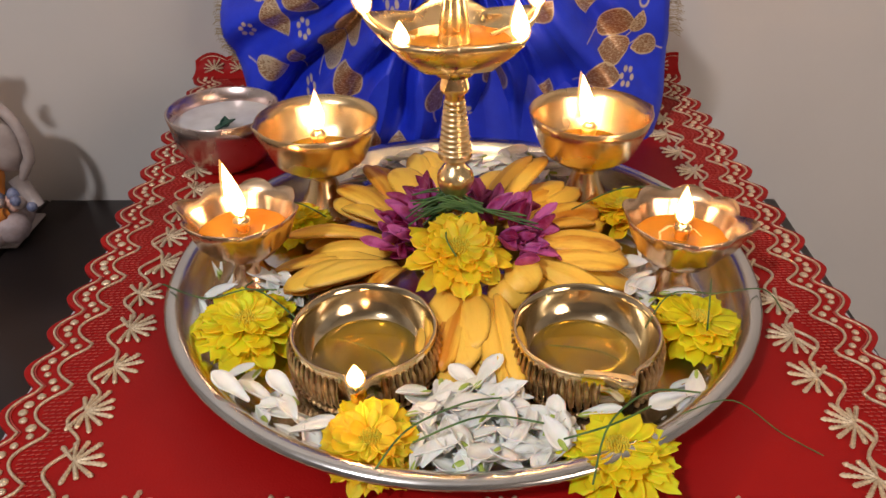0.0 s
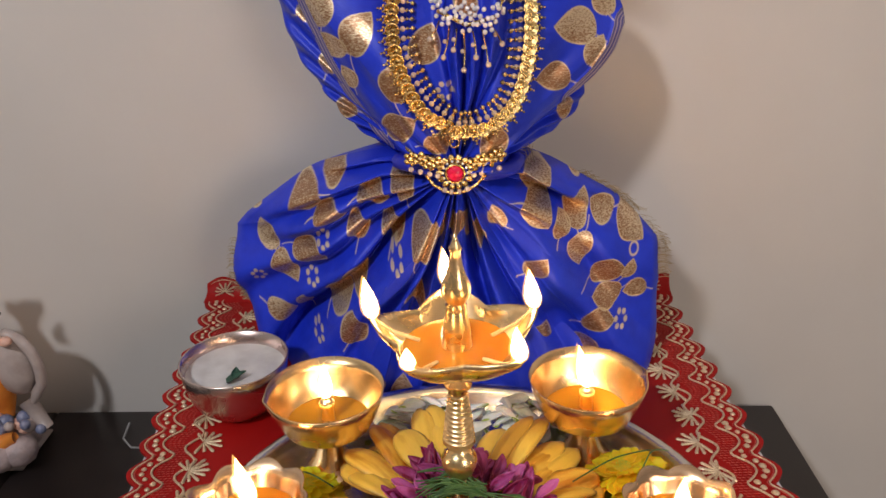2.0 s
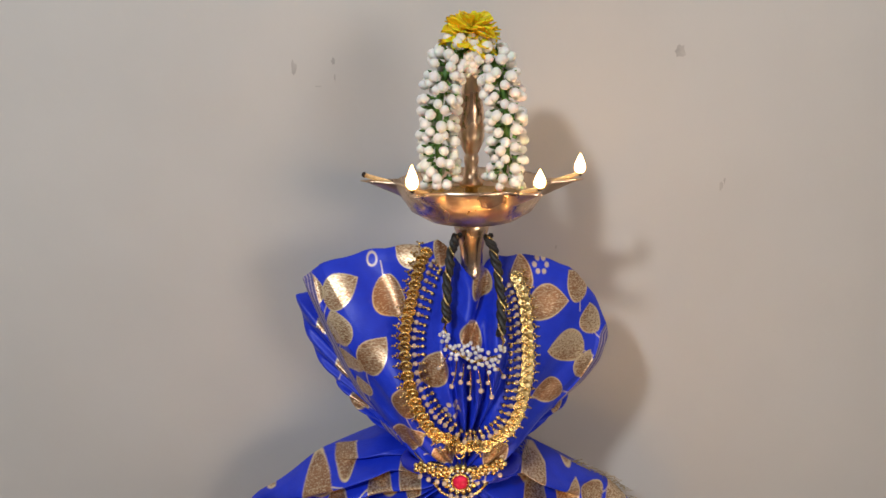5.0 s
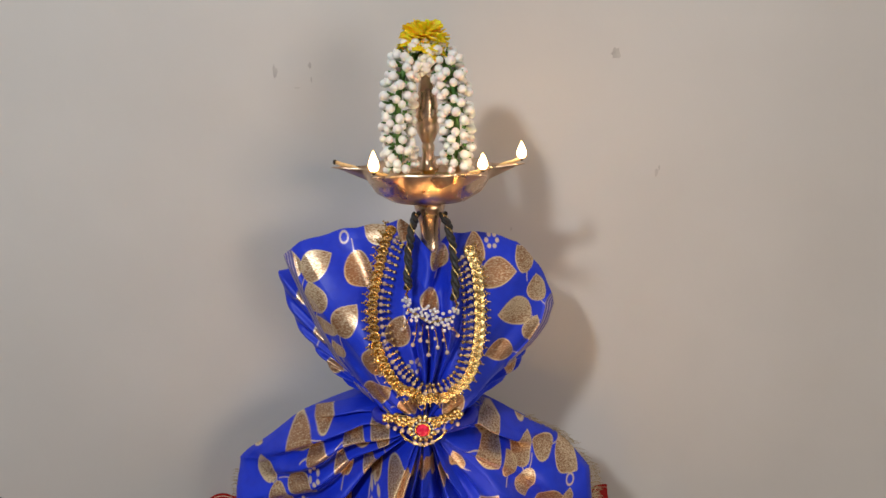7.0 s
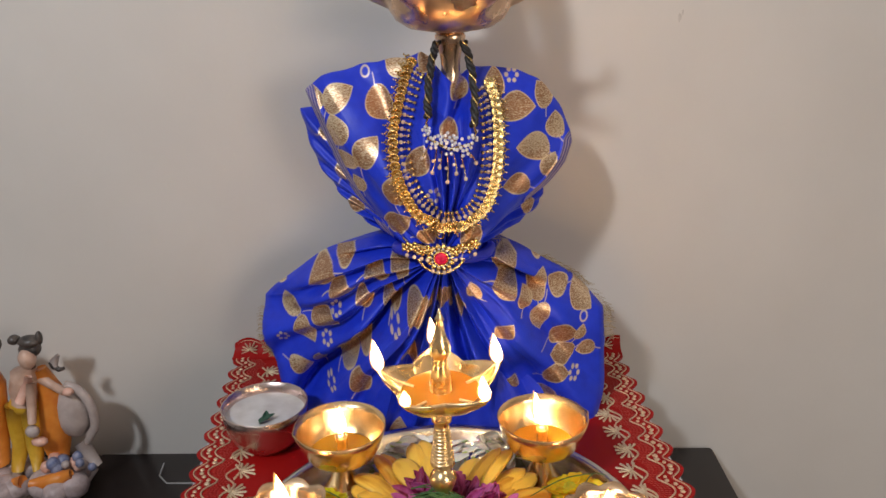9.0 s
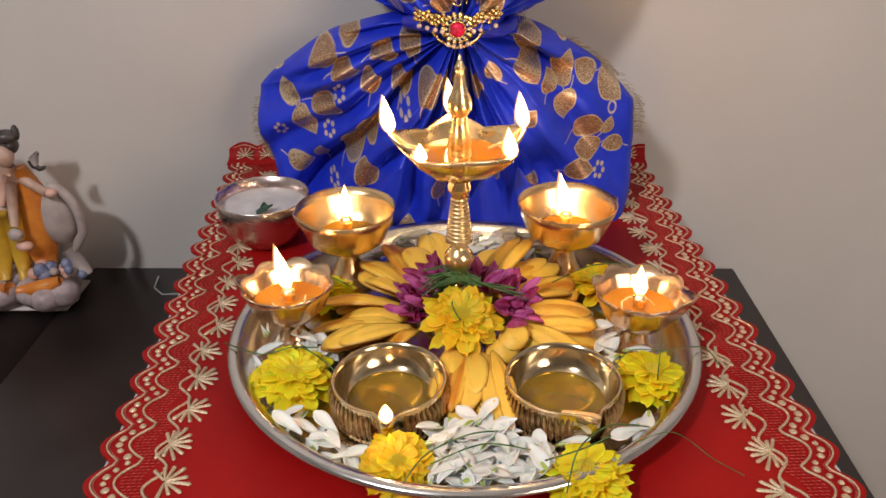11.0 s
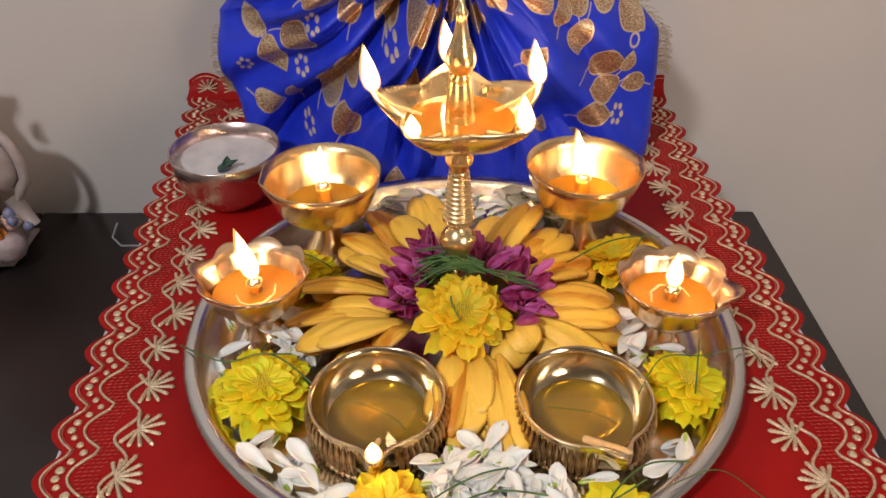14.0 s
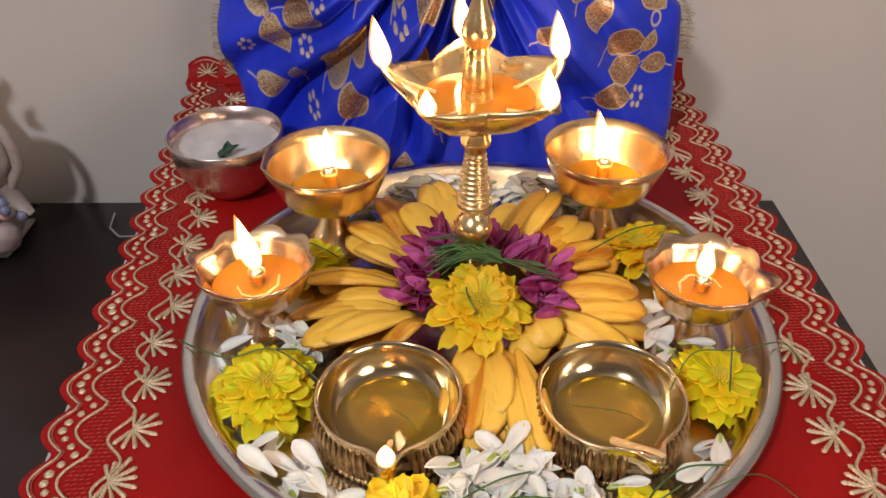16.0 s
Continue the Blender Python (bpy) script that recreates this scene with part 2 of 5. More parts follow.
def part(name, geo, material, parent=None, label="", smooth=True, m=None):
    me = geo if isinstance(geo, bpy.types.Mesh) else mesh_of(name, geo, material, smooth)
    ob = new(name, me)
    ob.parent = parent
    if m is not None:
        ob.matrix_basis = m
    return tagged(ob, label) if label else ob


def thing(name, label, category, m=None, group="", kind=""):
    ob = new(name)
    ob.empty_display_size = 0.01
    if m is not None:
        ob.matrix_basis = m
    return tagged(ob, label, category, group, kind)


def join(*geos):
    V, F = [], []
    for v, f in geos:
        o = len(V)
        V.extend([tuple(p) for p in v])
        F.extend([tuple(i + o for i in q) for q in f])
    return V, F


def moved(geo, m):
    return [tuple(m @ Vector(v)) for v in geo[0]], geo[1]


def lathe(profile, n=48, rfun=None, zfun=None):
    V, F = [], []
    k = len(profile)
    for i in range(n):
        a = 2 * math.pi * i / n
        for j, (r, z) in enumerate(profile):
            rr = r * (rfun(a, j) if rfun else 1)
            V.append((rr * math.cos(a), rr * math.sin(a), z + (zfun(a, j) if zfun else 0)))
    for i in range(n):
        o, p = i * k, (i + 1) % n * k
        for j in range(k - 1):
            F.append((o + j, p + j, p + j + 1, o + j + 1))
    return V, F


def tube(path, r, n=6, closed_ends=True):
    P = [Vector(p) for p in path]
    V, F = [], []
    up = Vector((0.13, 0.21, 0.97))
    for i, p in enumerate(P):
        t = (P[min(i + 1, len(P) - 1)] - P[max(i - 1, 0)]).normalized()
        a = t.cross(up)
        if a.length < 1e-3:
            a = t.cross(Vector((1, 0, 0)))
        a.normalize()
        b = t.cross(a)
        ri = r[i] if isinstance(r, (list, tuple)) else r
        for k in range(n):
            an = 2 * math.pi * k / n
            V.append(tuple(p + (a * math.cos(an) + b * math.sin(an)) * ri))
    for i in range(len(P) - 1):
        for k in range(n):
            F.append((i * n + k, i * n + (k + 1) % n, (i + 1) * n + (k + 1) % n, (i + 1) * n + k))
    if closed_ends:
        F.append(tuple(range(n)))
        F.append(tuple(reversed(range((len(P) - 1) * n, len(P) * n))))
    return V, F


def ball(c, r, n=12, k=7):
    rx, ry, rz = r if isinstance(r, tuple) else (r, r, r)
    V, F = [], []
    for j in range(k):
        b = math.pi * (j + 0.02) / (k - 0.96) - math.pi / 2
        for i in range(n):
            a = 2 * math.pi * i / n
            V.append((c[0] + rx * math.cos(a) * math.cos(b), c[1] + ry * math.sin(a) * math.cos(b), c[2] + rz * math.sin(b)))
    for j in range(k - 1):
        for i in range(n):
            F.append((j * n + i, j * n + (i + 1) % n, (j + 1) * n + (i + 1) % n, (j + 1) * n + i))
    F.append(tuple(reversed(range(n))))
    F.append(tuple(range((k - 1) * n, k * n)))
    return V, F


def box(x0, x1, y0, y1, z0, z1, bevel=0.0):
    bm = bmesh.new()
    bmesh.ops.create_cube(bm, size=1)
    for v in bm.verts:
        v.co = Vector(((x0 + x1) / 2 + v.co.x * (x1 - x0), (y0 + y1) / 2 + v.co.y * (y1 - y0), (z0 + z1) / 2 + v.co.z * (z1 - z0)))
    if bevel:
        bmesh.ops.bevel(bm, geom=bm.edges[:], offset=bevel, segments=2, affect="EDGES")
    bm.verts.index_update()
    geo = [tuple(v.co) for v in bm.verts], [tuple(v.index for v in f.verts) for f in bm.faces]
    bm.free()
    return geo


def petal(length, width, cup, tip=0.6, n=9, k=7, lift=0.0, thick=0.0006, round_end=1.0):
    """A petal along +x from its base: width profile, cupped across and lifted along; closed, with a thin underside."""
    V, F = [], []
    for side in (0, 1):
        for i in range(n):
            u = i / (n - 1)
            if round_end > 1:
                w = width * min(1, 0.22 + 1.3 * u) * (1 if u < 0.66 else math.sqrt(max(0.02, 1 - ((u - 0.66) / 0.345) ** 2)))
            else:
                w = width * (math.sin(math.pi * min(1, (0.08 + 0.92 * u) ** tip)) ** 0.8 * round_end + 0.06 * (1 - u))
            for j in range(k):
                s = 2 * j / (k - 1) - 1
                z = cup * width * s * s * math.sin(math.pi * min(1, 0.15 + 0.8 * u)) + lift * u * u * length
                V.append((u * length, s * w / 2, z - side * thick))
    o = n * k
    for i in range(n - 1):
        for j in range(k - 1):
            a = i * k + j
            F.append((a, a + k, a + k + 1, a + 1))
            F.append((o + a, o + a + 1, o + a + k + 1, o + a + k))
    for i in range(n - 1):
        F.append((i * k, o + i * k, o + (i + 1) * k, (i + 1) * k))
        a = i * k + k - 1
        F.append((a, a + k, o + a + k, o + a))
    return V, F


def flat_disc(r, z, n=40, rfun=None):
    V = [(0, 0, z)] + [((r * (rfun(2 * math.pi * i / n, 0) if rfun else 1)) * math.cos(2 * math.pi * i / n),
                        (r * (rfun(2 * math.pi * i / n, 0) if rfun else 1)) * math.sin(2 * math.pi * i / n), z) for i in range(n)]
    return V, [(0, i + 1, (i + 1) % n + 1) for i in range(n)]


# ---- the room ----
WALL_Y, TABLE_Z = 0.375, -0.148
X0, X1, Y0, Y1, Z0, Z1 = -1.9, 1.9, -2.6, WALL_Y, -0.9, 1.75
tagged(part("wall_north", box(X0 - 0.12, X1 + 0.12, Y1, Y1 + 0.12, Z0 - 0.1, Z1 + 0.1), M_WALL, smooth=False), "plain warm grey painted plaster wall", "wall", kind="structure")
# south, west and east walls stay unseen; their darker tone limits bounce
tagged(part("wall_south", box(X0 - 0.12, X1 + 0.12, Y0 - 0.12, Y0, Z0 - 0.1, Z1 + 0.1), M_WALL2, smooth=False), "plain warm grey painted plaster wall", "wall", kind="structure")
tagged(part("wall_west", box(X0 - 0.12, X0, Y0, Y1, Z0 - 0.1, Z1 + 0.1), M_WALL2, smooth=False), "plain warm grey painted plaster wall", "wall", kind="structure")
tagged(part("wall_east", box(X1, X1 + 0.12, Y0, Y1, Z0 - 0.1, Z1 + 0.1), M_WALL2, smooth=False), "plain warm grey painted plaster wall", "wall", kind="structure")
tagged(part("floor", box(X0, X1, Y0, Y1, Z0 - 0.1, Z0), M_FLOOR, smooth=False), "beige tiled room floor", "floor", kind="structure")
tagged(part("ceiling", box(X0, X1, Y0, Y1, Z1, Z1 + 0.1), M_CEIL, smooth=False), "plain white ceiling", "ceiling", kind="structure")


def scuff(x, z, w, h, seed):
    rnd = random.Random(seed)
    V = []
    for i in range(14):
        a = 2 * math.pi * i / 14
        k = rnd.uniform(0.5, 1.0)
        V.append((x + w * k * math.cos(a), WALL_Y - 0.0006, z + h * k * math.sin(a)))
    ob = part("wall_scuff", (V, [tuple(range(14))]), M_MARK, bpy.data.objects["wall_north"])
    return ob


for i, (sx, sz, sw, sh) in enumerate(((0.258, 0.400, 0.0022, 0.006), (0.261, 0.405, 0.0012, 0.004), (-0.152, 0.517, 0.003, 0.009), (-0.115, 0.523, 0.0025, 0.004),
                                      (-0.114, 0.508, 0.001, 0.005), (0.098, 0.340, 0.0015, 0.0022), (-0.13, 0.50, 0.004, 0.001), (0.209, 0.528, 0.007, 0.009))):
    scuff(sx, sz, sw, sh, i)

# dark table along the wall
table = thing("side_table", "dark brown laminate table standing against the wall", "table", pose(0, 0, TABLE_Z))
part("tabletop", box(-1.15, -0.4685, -0.55, WALL_Y - 0.004, -0.035, 0, 0.002), M_TABLE, table)
part("tabletop", box(-0.4680, 0.345, -0.55, WALL_Y - 0.004, -0.035, 0, 0.002), M_TABLE, table)
for lx, ly in ((-1.1, -0.5), (0.29, -0.5), (-1.1, 0.32), (0.29, 0.32)):
    part("leg", box(lx - 0.025, lx + 0.025, ly - 0.025, ly + 0.025, Z0 - TABLE_Z, -0.035, 0.003), M_TABLE, table)
part("apron", box(-1.1, 0.3, -0.52, -0.50, -0.11, -0.035, 0.002), M_TABLE, table)


def edge_left(y):
    return -0.234 - 0.080 * (y + 0.1)


def edge_right(y):
    return 0.236 - 0.045 * (y + 0.1)


FRONT, BACK = -0.222, 0.366
# raised plinth under the cloth
pl = []
for z in (TABLE_Z, -0.0035):
    for x, y in ((edge_left(FRONT) + 0.006, FRONT + 0.008), (edge_right(FRONT) - 0.006, FRONT + 0.008), (edge_right(BACK) - 0.006, BACK), (edge_left(BACK) + 0.006, BACK)):
        pl.append((x, y, z))
tagged(part("plinth", (pl, [(0, 3, 2, 1), (4, 5, 6, 7), (0, 1, 5, 4), (1, 2, 6, 5), (2, 3, 7, 6), (3, 0, 4, 7)]), M_BOX, smooth=False),
       "pale grey box raised on the dark table under the cloth", "box")

# ---- embroidered cloth ----
PITCH = 0.033
cloth = thing("embroidered_cloth", "red satin cloth with scalloped champagne embroidered border", "cloth")


class Side:
    """One border: origin, the way along it, and the way inward."""
    def __init__(self, a, b, flip):
        self.a, self.b = Vector((*a, 0)), Vector((*b, 0))
        self.len = (self.b - self.a).length
        self.t = (self.b - self.a).normalized()
        self.n = Vector((-self.t.y, self.t.x, 0)) * flip

    def at(self, s, d, z=0.0):
        p = self.a + self.t * s + self.n * d
        return (p.x, p.y, z)


SIDES = [Side((edge_left(FRONT), FRONT), (edge_left(BACK), BACK), -1), Side((edge_right(FRONT), FRONT), (edge_right(BACK), BACK), 1),
         Side((edge_left(FRONT), FRONT), (edge_right(FRONT), FRONT), 1)]


def scallop(s):
    small = abs(math.sin(math.pi * s / PITCH * 1.0 + 0.4))
    return 0.0125 * (1 - (0.35 * small + 0.65 * abs(math.sin(math.pi * s / PITCH))))


outline = []
L, R_, Fr = SIDES
for i in range(241):
    s = L.len * (1 - i / 240)
    outline.append(L.at(s, scallop(s)))
for i in range(1, 200):
    s = Fr.len * i / 200
    outline.append(Fr.at(s, scallop(s)))
for i in range(241):
    s = R_.len * i / 240
    outline.append(R_.at(s, scallop(s)))
n_out = len(outline)
V = [(x, y, 0.0) for x, y, z in outline] + [(x, y, -0.0025) for x, y, z in outline]
F = [tuple(range(n_out)), tuple(reversed(range(n_out, 2 * n_out)))] + [(i, n_out + i, n_out + (i + 1) % n_out, (i + 1) % n_out) for i in range(n_out)]
part("ground_fabric", (V, F), M_RED, cloth, smooth=False)


bk = []
xl, xr = edge_left(BACK), edge_right(BACK)
for i in range(121):
    x = xl + (xr - xl) * i / 120
    lift = 0.013 + 0.006 * abs(math.sin(math.pi * (x - xl) / PITCH)) + 0.003 * math.sin(i * 0.21)
    bk += [(x, BACK - 0.014, 0.0006), (x, BACK - 0.003, 0.0025), (x, BACK + 0.003, 0.45 * lift), (x, BACK + 0.0062, lift), (x, BACK + 0.0078, lift - 0.001), (x, BACK + 0.0070, 0.2 * lift)]
part("turned_up_hem", (bk, [(i * 6 + k, i * 6 + k + 1, i * 6 + 7 + k, i * 6 + 6 + k) for i in range(120) for k in range(5)]), M_RED, cloth)
part("scallop_cord", tube([(bk[i * 6 + 3][0], bk[i * 6 + 3][1] - 0.0006, bk[i * 6 + 3][2] - 0.0035) for i in range(121)], 0.0007, 5), M_THREAD, cloth)


def star_geo(rays=9, seed=0):
    """A fan of stitched rays: one domed sheet with a lobed outline."""
    rnd = random.Random(seed)
    lobes = [(math.radians(-115 + 230 * i / (rays - 1)) + rnd.uniform(-0.05, 0.05), rnd.uniform(0.0135, 0.0172) * (1.0 if 0.2 < i / (rays - 1) < 0.8 else 0.82)) for i in range(rays)]
    V, F = [(0, 0, 0.0016)], []
    for k, (a, ln) in enumerate(lobes):
        c, s = math.cos(a), math.sin(a)
        o = len(V)
        rows = [(0.12, 0.0006, 0.0012)] + [(0.16 + 0.78 * q / 12, 0.0007 + 0.0005 * (q / 12) + (0.00035 if q % 2 else -0.00015), 0.0018 if q % 2 else 0.0013) for q in range(13)] + [(1.0, 0.0005, 0.0004)]
        for u, w, z in rows:
            for q, h in ((-1, 0.0), (-0.5, 0.8), (0.5, 0.8), (1, 0.0)):
                V.append((u * ln * c - q * w * s, u * ln * s + q * w * c, z * h))
        F.append((0, o, o + 1))
        F.append((0, o + 1, o + 2))
        F.append((0, o + 2, o + 3))
        for r in range(len(rows) - 1):
            for q in range(3):
                F.append((o + r * 4 + q, o + r * 4 + 4 + q, o + r * 4 + 5 + q, o + r * 4 + q + 1))
    return V, F


STARS = [mesh_of("star", star_geo(9 if i % 2 else 10, i), M_THREAD) for i in range(4)]
for x in (xl + 0.020, xl + 0.046, xl + 0.072, xr - 0.072, xr - 0.046, xr - 0.020):
    part("star", STARS[int(x * 1000) % 4], M_THREAD, cloth, m=pose(x, BACK - 0.0005, 0.0065, 62, 0, 0) @ pose(0, 0, 0, 0, 0, 90) @ Matrix.Diagonal((0.7, 0.8, 1, 1)))
BEAD = mesh_of("sequin", ball((0, 0, 0.0004), (0.0026, 0.0026, 0.0012), 10, 5), M_THREAD)
rnd = random.Random(4)
for side in SIDES:
    turn = math.degrees(math.atan2(side.n.y, side.n.x))
    # stars and the vine that links them
    n_star = int((side.len - 0.06) / PITCH)
    start = 0.045
    for i in range(n_star):
        s = start + i * PITCH
        x, y, z = side.at(s, 0.0475 + 0.003 * math.sin(i * 2.3))
        part("star", STARS[i % 4], M_THREAD, cloth, m=pose(x, y, 0.0006, 0, 0, turn + 18 * math.sin(i * 1.7)))
    vine = [side.at(start - PITCH + i * PITCH / 12, 0.0425 + 0.0052 * math.sin(2 * math.pi * i / 12 - 0.6), 0.0007) for i in range(12 * n_star)]
    part("vine_cord", tube(vine, 0.0010, 5), M_THREAD, cloth)
    steps = int(side.len / 0.0022)
    cord = [(s, scallop(s)) for s in (side.len * i / steps for i in range(1, steps))]
    part("scallop_cord", tube([side.at(s, d + 0.0045, 0.0006) for s, d in cord], 0.0007, 5), M_THREAD, cloth)
    part("scallop_cord", tube([side.at(s, d + 0.0062, 0.0006) for s, d in cord], 0.0005, 5), M_REDTHREAD, cloth)
    part("scallop_cord", tube([side.at(s, d * 1.15 + 0.0185, 0.0007) for s, d in cord], 0.0009, 5), M_THREAD, cloth)
    # sequin chain
    s = 0.012
    while s < side.len - 0.004:
        x, y, z = side.at(s, scallop(s) * 1.1 + 0.0118 + rnd.uniform(-0.0005, 0.0005))
        q = rnd.uniform(0.75, 1.15)
        part("sequin", BEAD, M_THREAD, cloth, m=pose(x, y, 0.0002) @ Matrix.Diagonal((q, q, 1, 1)))
        s += 0.0056 if side is not Fr else 0.0062
    # ladder of short stitches
    g = []
    s = 0.03
    while s < side.len - 0.01:
        for k in range(4):
            d = scallop(s) * 0.8 + 0.0222 + k * 0.0034
            p, q = side.at(s, d, 0.0004), side.at(s + 0.0005, d + 0.0024, 0.0004)
            g.append(tube([p, q], 0.00035, 4))
        s += 0.0027
    tagged(part("stitches", join(*g), M_REDTHREAD, cloth), kind="stuff")

# ---- steel plate ----
R = 0.175
plate = thing("steel_plate", "large round stainless steel plate holding lamps and petals on red cloth", "plate", pose(0, 0, 0) @ Matrix.Diagonal((0.977, 0.977, 1, 1)))
part("dish", lathe([(0.0005, 0.0035), (0.08, 0.0035), (0.140, 0.0038), (0.152, 0.006), (0.160, 0.014), (0.164, 0.0195), (0.168, 0.0222), (0.172, 0.0222), (0.1750, 0.0205), (0.1745, 0.0185),
                    (0.170, 0.0175), (0.158, 0.004), (0.150, 0.0008), (0.0005, 0.0008)], 128), M_STEEL, plate)


def flame(parent, x, y, z, h=0.022, lean=0.0, bend=0.0):
    prof = ((0.0008, 0.0), (0.0026, 0.06), (0.0039, 0.15), (0.0045, 0.26), (0.0043, 0.40), (0.0034, 0.58), (0.0021, 0.76), (0.0010, 0.9), (0.0001, 1.0))
    k = h / 0.022
    V, F = lathe([(r * (0.75 + 0.25 * k), q * h) for r, q in prof], 14)
    V = [(a + lean * c, b + bend * c, c) for a, b, c in V]
    ob = part("flame", (V, F), M_FLAME, parent, "bright yellow-white flame", m=pose(x, y, z))
    s = Matrix.Diagonal((1.22, 1.22, 1.10, 1))
    part("flame_edge", ob.data.copy(), None, ob, "orange outer flame with added soft glow", m=pose(0, 0, -0.001) @ s).data.materials[0] = M_FLAME_EDGE
    return ob


def glow(x, y, z, watts=0.16):
    data = bpy.data.lights.new("flame_light", "POINT")
    data.energy, data.shadow_soft_size, data.color = 2.12 * watts, 0.0034, (1.0, 0.53, 0.18)
    ob = new("flame_light", data)
    ob.location = (x, y, z)


def spouts(angles, grow, width, first):
    def f(a, j):
        if j < first[0] or j > first[1]:
            return 1
        w = math.sin(math.pi * (j - first[0] + 1) / (first[1] - first[0] + 2))
        k = 0
        for s in angles:
            d = (a - math.radians(s) + math.pi) % (2 * math.pi) - math.pi
            k = max(k, math.exp(-(d / width) ** 2))
        return 1 + grow * k * w ** 0.7
    return f


def wick(parent, pts, r=0.0016):
    w = part("wick", tube(pts, r, 6), M_COTTON, parent, "oily cotton wick")
    p = Vector(pts[-1])
    part("wick_tip", ball(tuple(p), (r * 1.1, r * 1.1, r * 1.3), 8, 5), M_SOOT, w, "charred black wick tip")


# tall five-spouted brass lamp
LX, LY = -0.003, 0.024
lamp = thing("five_wick_lamp", "tall polished brass lamp with a lit five-spouted oil bowl", "oil lamp", pose(LX, LY, 0.0))
beads = []
for i in range(11):
    z, r = 0.0795 + 0.0031 * i, 0.0100 - 0.00036 * i
    beads += [(r * 0.80, z), (r * 0.96, z + 0.0006), (r, z + 0.0014), (r * 0.96, z + 0.0022), (r * 0.80, z + 0.0029)]
part("stem", lathe([(0.0002, 0.004), (0.026, 0.004), (0.027, 0.008), (0.018, 0.016), (0.0085, 0.030), (0.0065, 0.038), (0.0085, 0.043), (0.0092, 0.047), (0.0072, 0.0505), (0.0060, 0.0525), (0.0064, 0.0535),
                    (0.0088, 0.056), (0.0106, 0.0600), (0.0111, 0.0635), (0.0106, 0.0670), (0.0078, 0.0708), (0.0052, 0.0732), (0.0050, 0.0752), (0.0090, 0.0770), (0.0100, 0.0785)] + beads
                   + [(0.0058, 0.1140), (0.0056, 0.1165), (0.0080, 0.1185), (0.0084, 0.1215), (0.0070, 0.1265), (0.0085, 0.1325), (0.0002, 0.1328)], 40), M_BRASS, lamp)
ANG5 = (96, 168, 240, 312, 24)


def f5(a, j):
    """A star-shaped rim drawn out into five pinched spouts."""
    if j < 2 or j > 8:
        return 1
    w = math.sin(math.pi * (j - 1) / 8)
    k = max(max(0, 1 - abs((a - math.radians(q) + math.pi) % (2 * math.pi) - math.pi) / 0.63) ** 1.15 for q in ANG5)
    return 1 + w * (0.46 * k - 0.02)


part("oil_bowl", lathe([(0.0002, 0.1308), (0.012, 0.1322), (0.025, 0.1372), (0.0326, 0.1440), (0.0356, 0.1505), (0.0366, 0.1545), (0.0356, 0.1552), (0.0340, 0.1508), (0.0308, 0.1455), (0.024, 0.1402), (0.011, 0.136), (0.0002, 0.1355)], 120, f5, lambda a, j: 0.004 * (f5(a, 5) - 1) / 0.44 if 3 <= j <= 7 else 0), M_BRASS, lamp)
part("oil", flat_disc(0.0310, 0.1462, 60), M_OIL, lamp, "amber lamp oil")
part("finial", lathe([(0.0002, 0.128), (0.0105, 0.1282), (0.0106, 0.133), (0.0095, 0.139), (0.0083, 0.150), (0.0078, 0.152), (0.0083, 0.1535), (0.0070, 0.162), (0.0058, 0.169), (0.0055, 0.1705),
                      (0.0062, 0.172), (0.0050, 0.1735), (0.0063, 0.1755), (0.0083, 0.1790), (0.0086, 0.1825), (0.0078, 0.1860), (0.0060, 0.1900), (0.0042, 0.1955), (0.0033, 0.2010), (0.0029, 0.2050),
                      (0.0039, 0.2065), (0.0028, 0.2085), (0.0018, 0.2110), (0.0008, 0.2155), (0.0002, 0.2158)], 36), M_BRASS, lamp)
for i, a in enumerate(ANG5):
    c, s = math.cos(math.radians(a)), math.sin(math.radians(a))
    wick(lamp, [(0.022 * c, 0.022 * s, 0.1466), (0.038 * c, 0.038 * s, 0.1505), (0.0465 * c, 0.0465 * s, 0.1560), (0.0495 * c, 0.0495 * s, 0.1590)], 0.0012)
    fh = (0.026, 0.026, 0.012, 0.020, 0.025)[i]
    flame(lamp, 0.0498 * c, 0.0498 * s, 0.1585, fh, (-0.12, -0.14, -0.05, -0.12, -0.14)[i])
    glow(LX + 0.051 * c, LY + 0.051 * s, 0.1605 + fh * 0.4, 0.2)

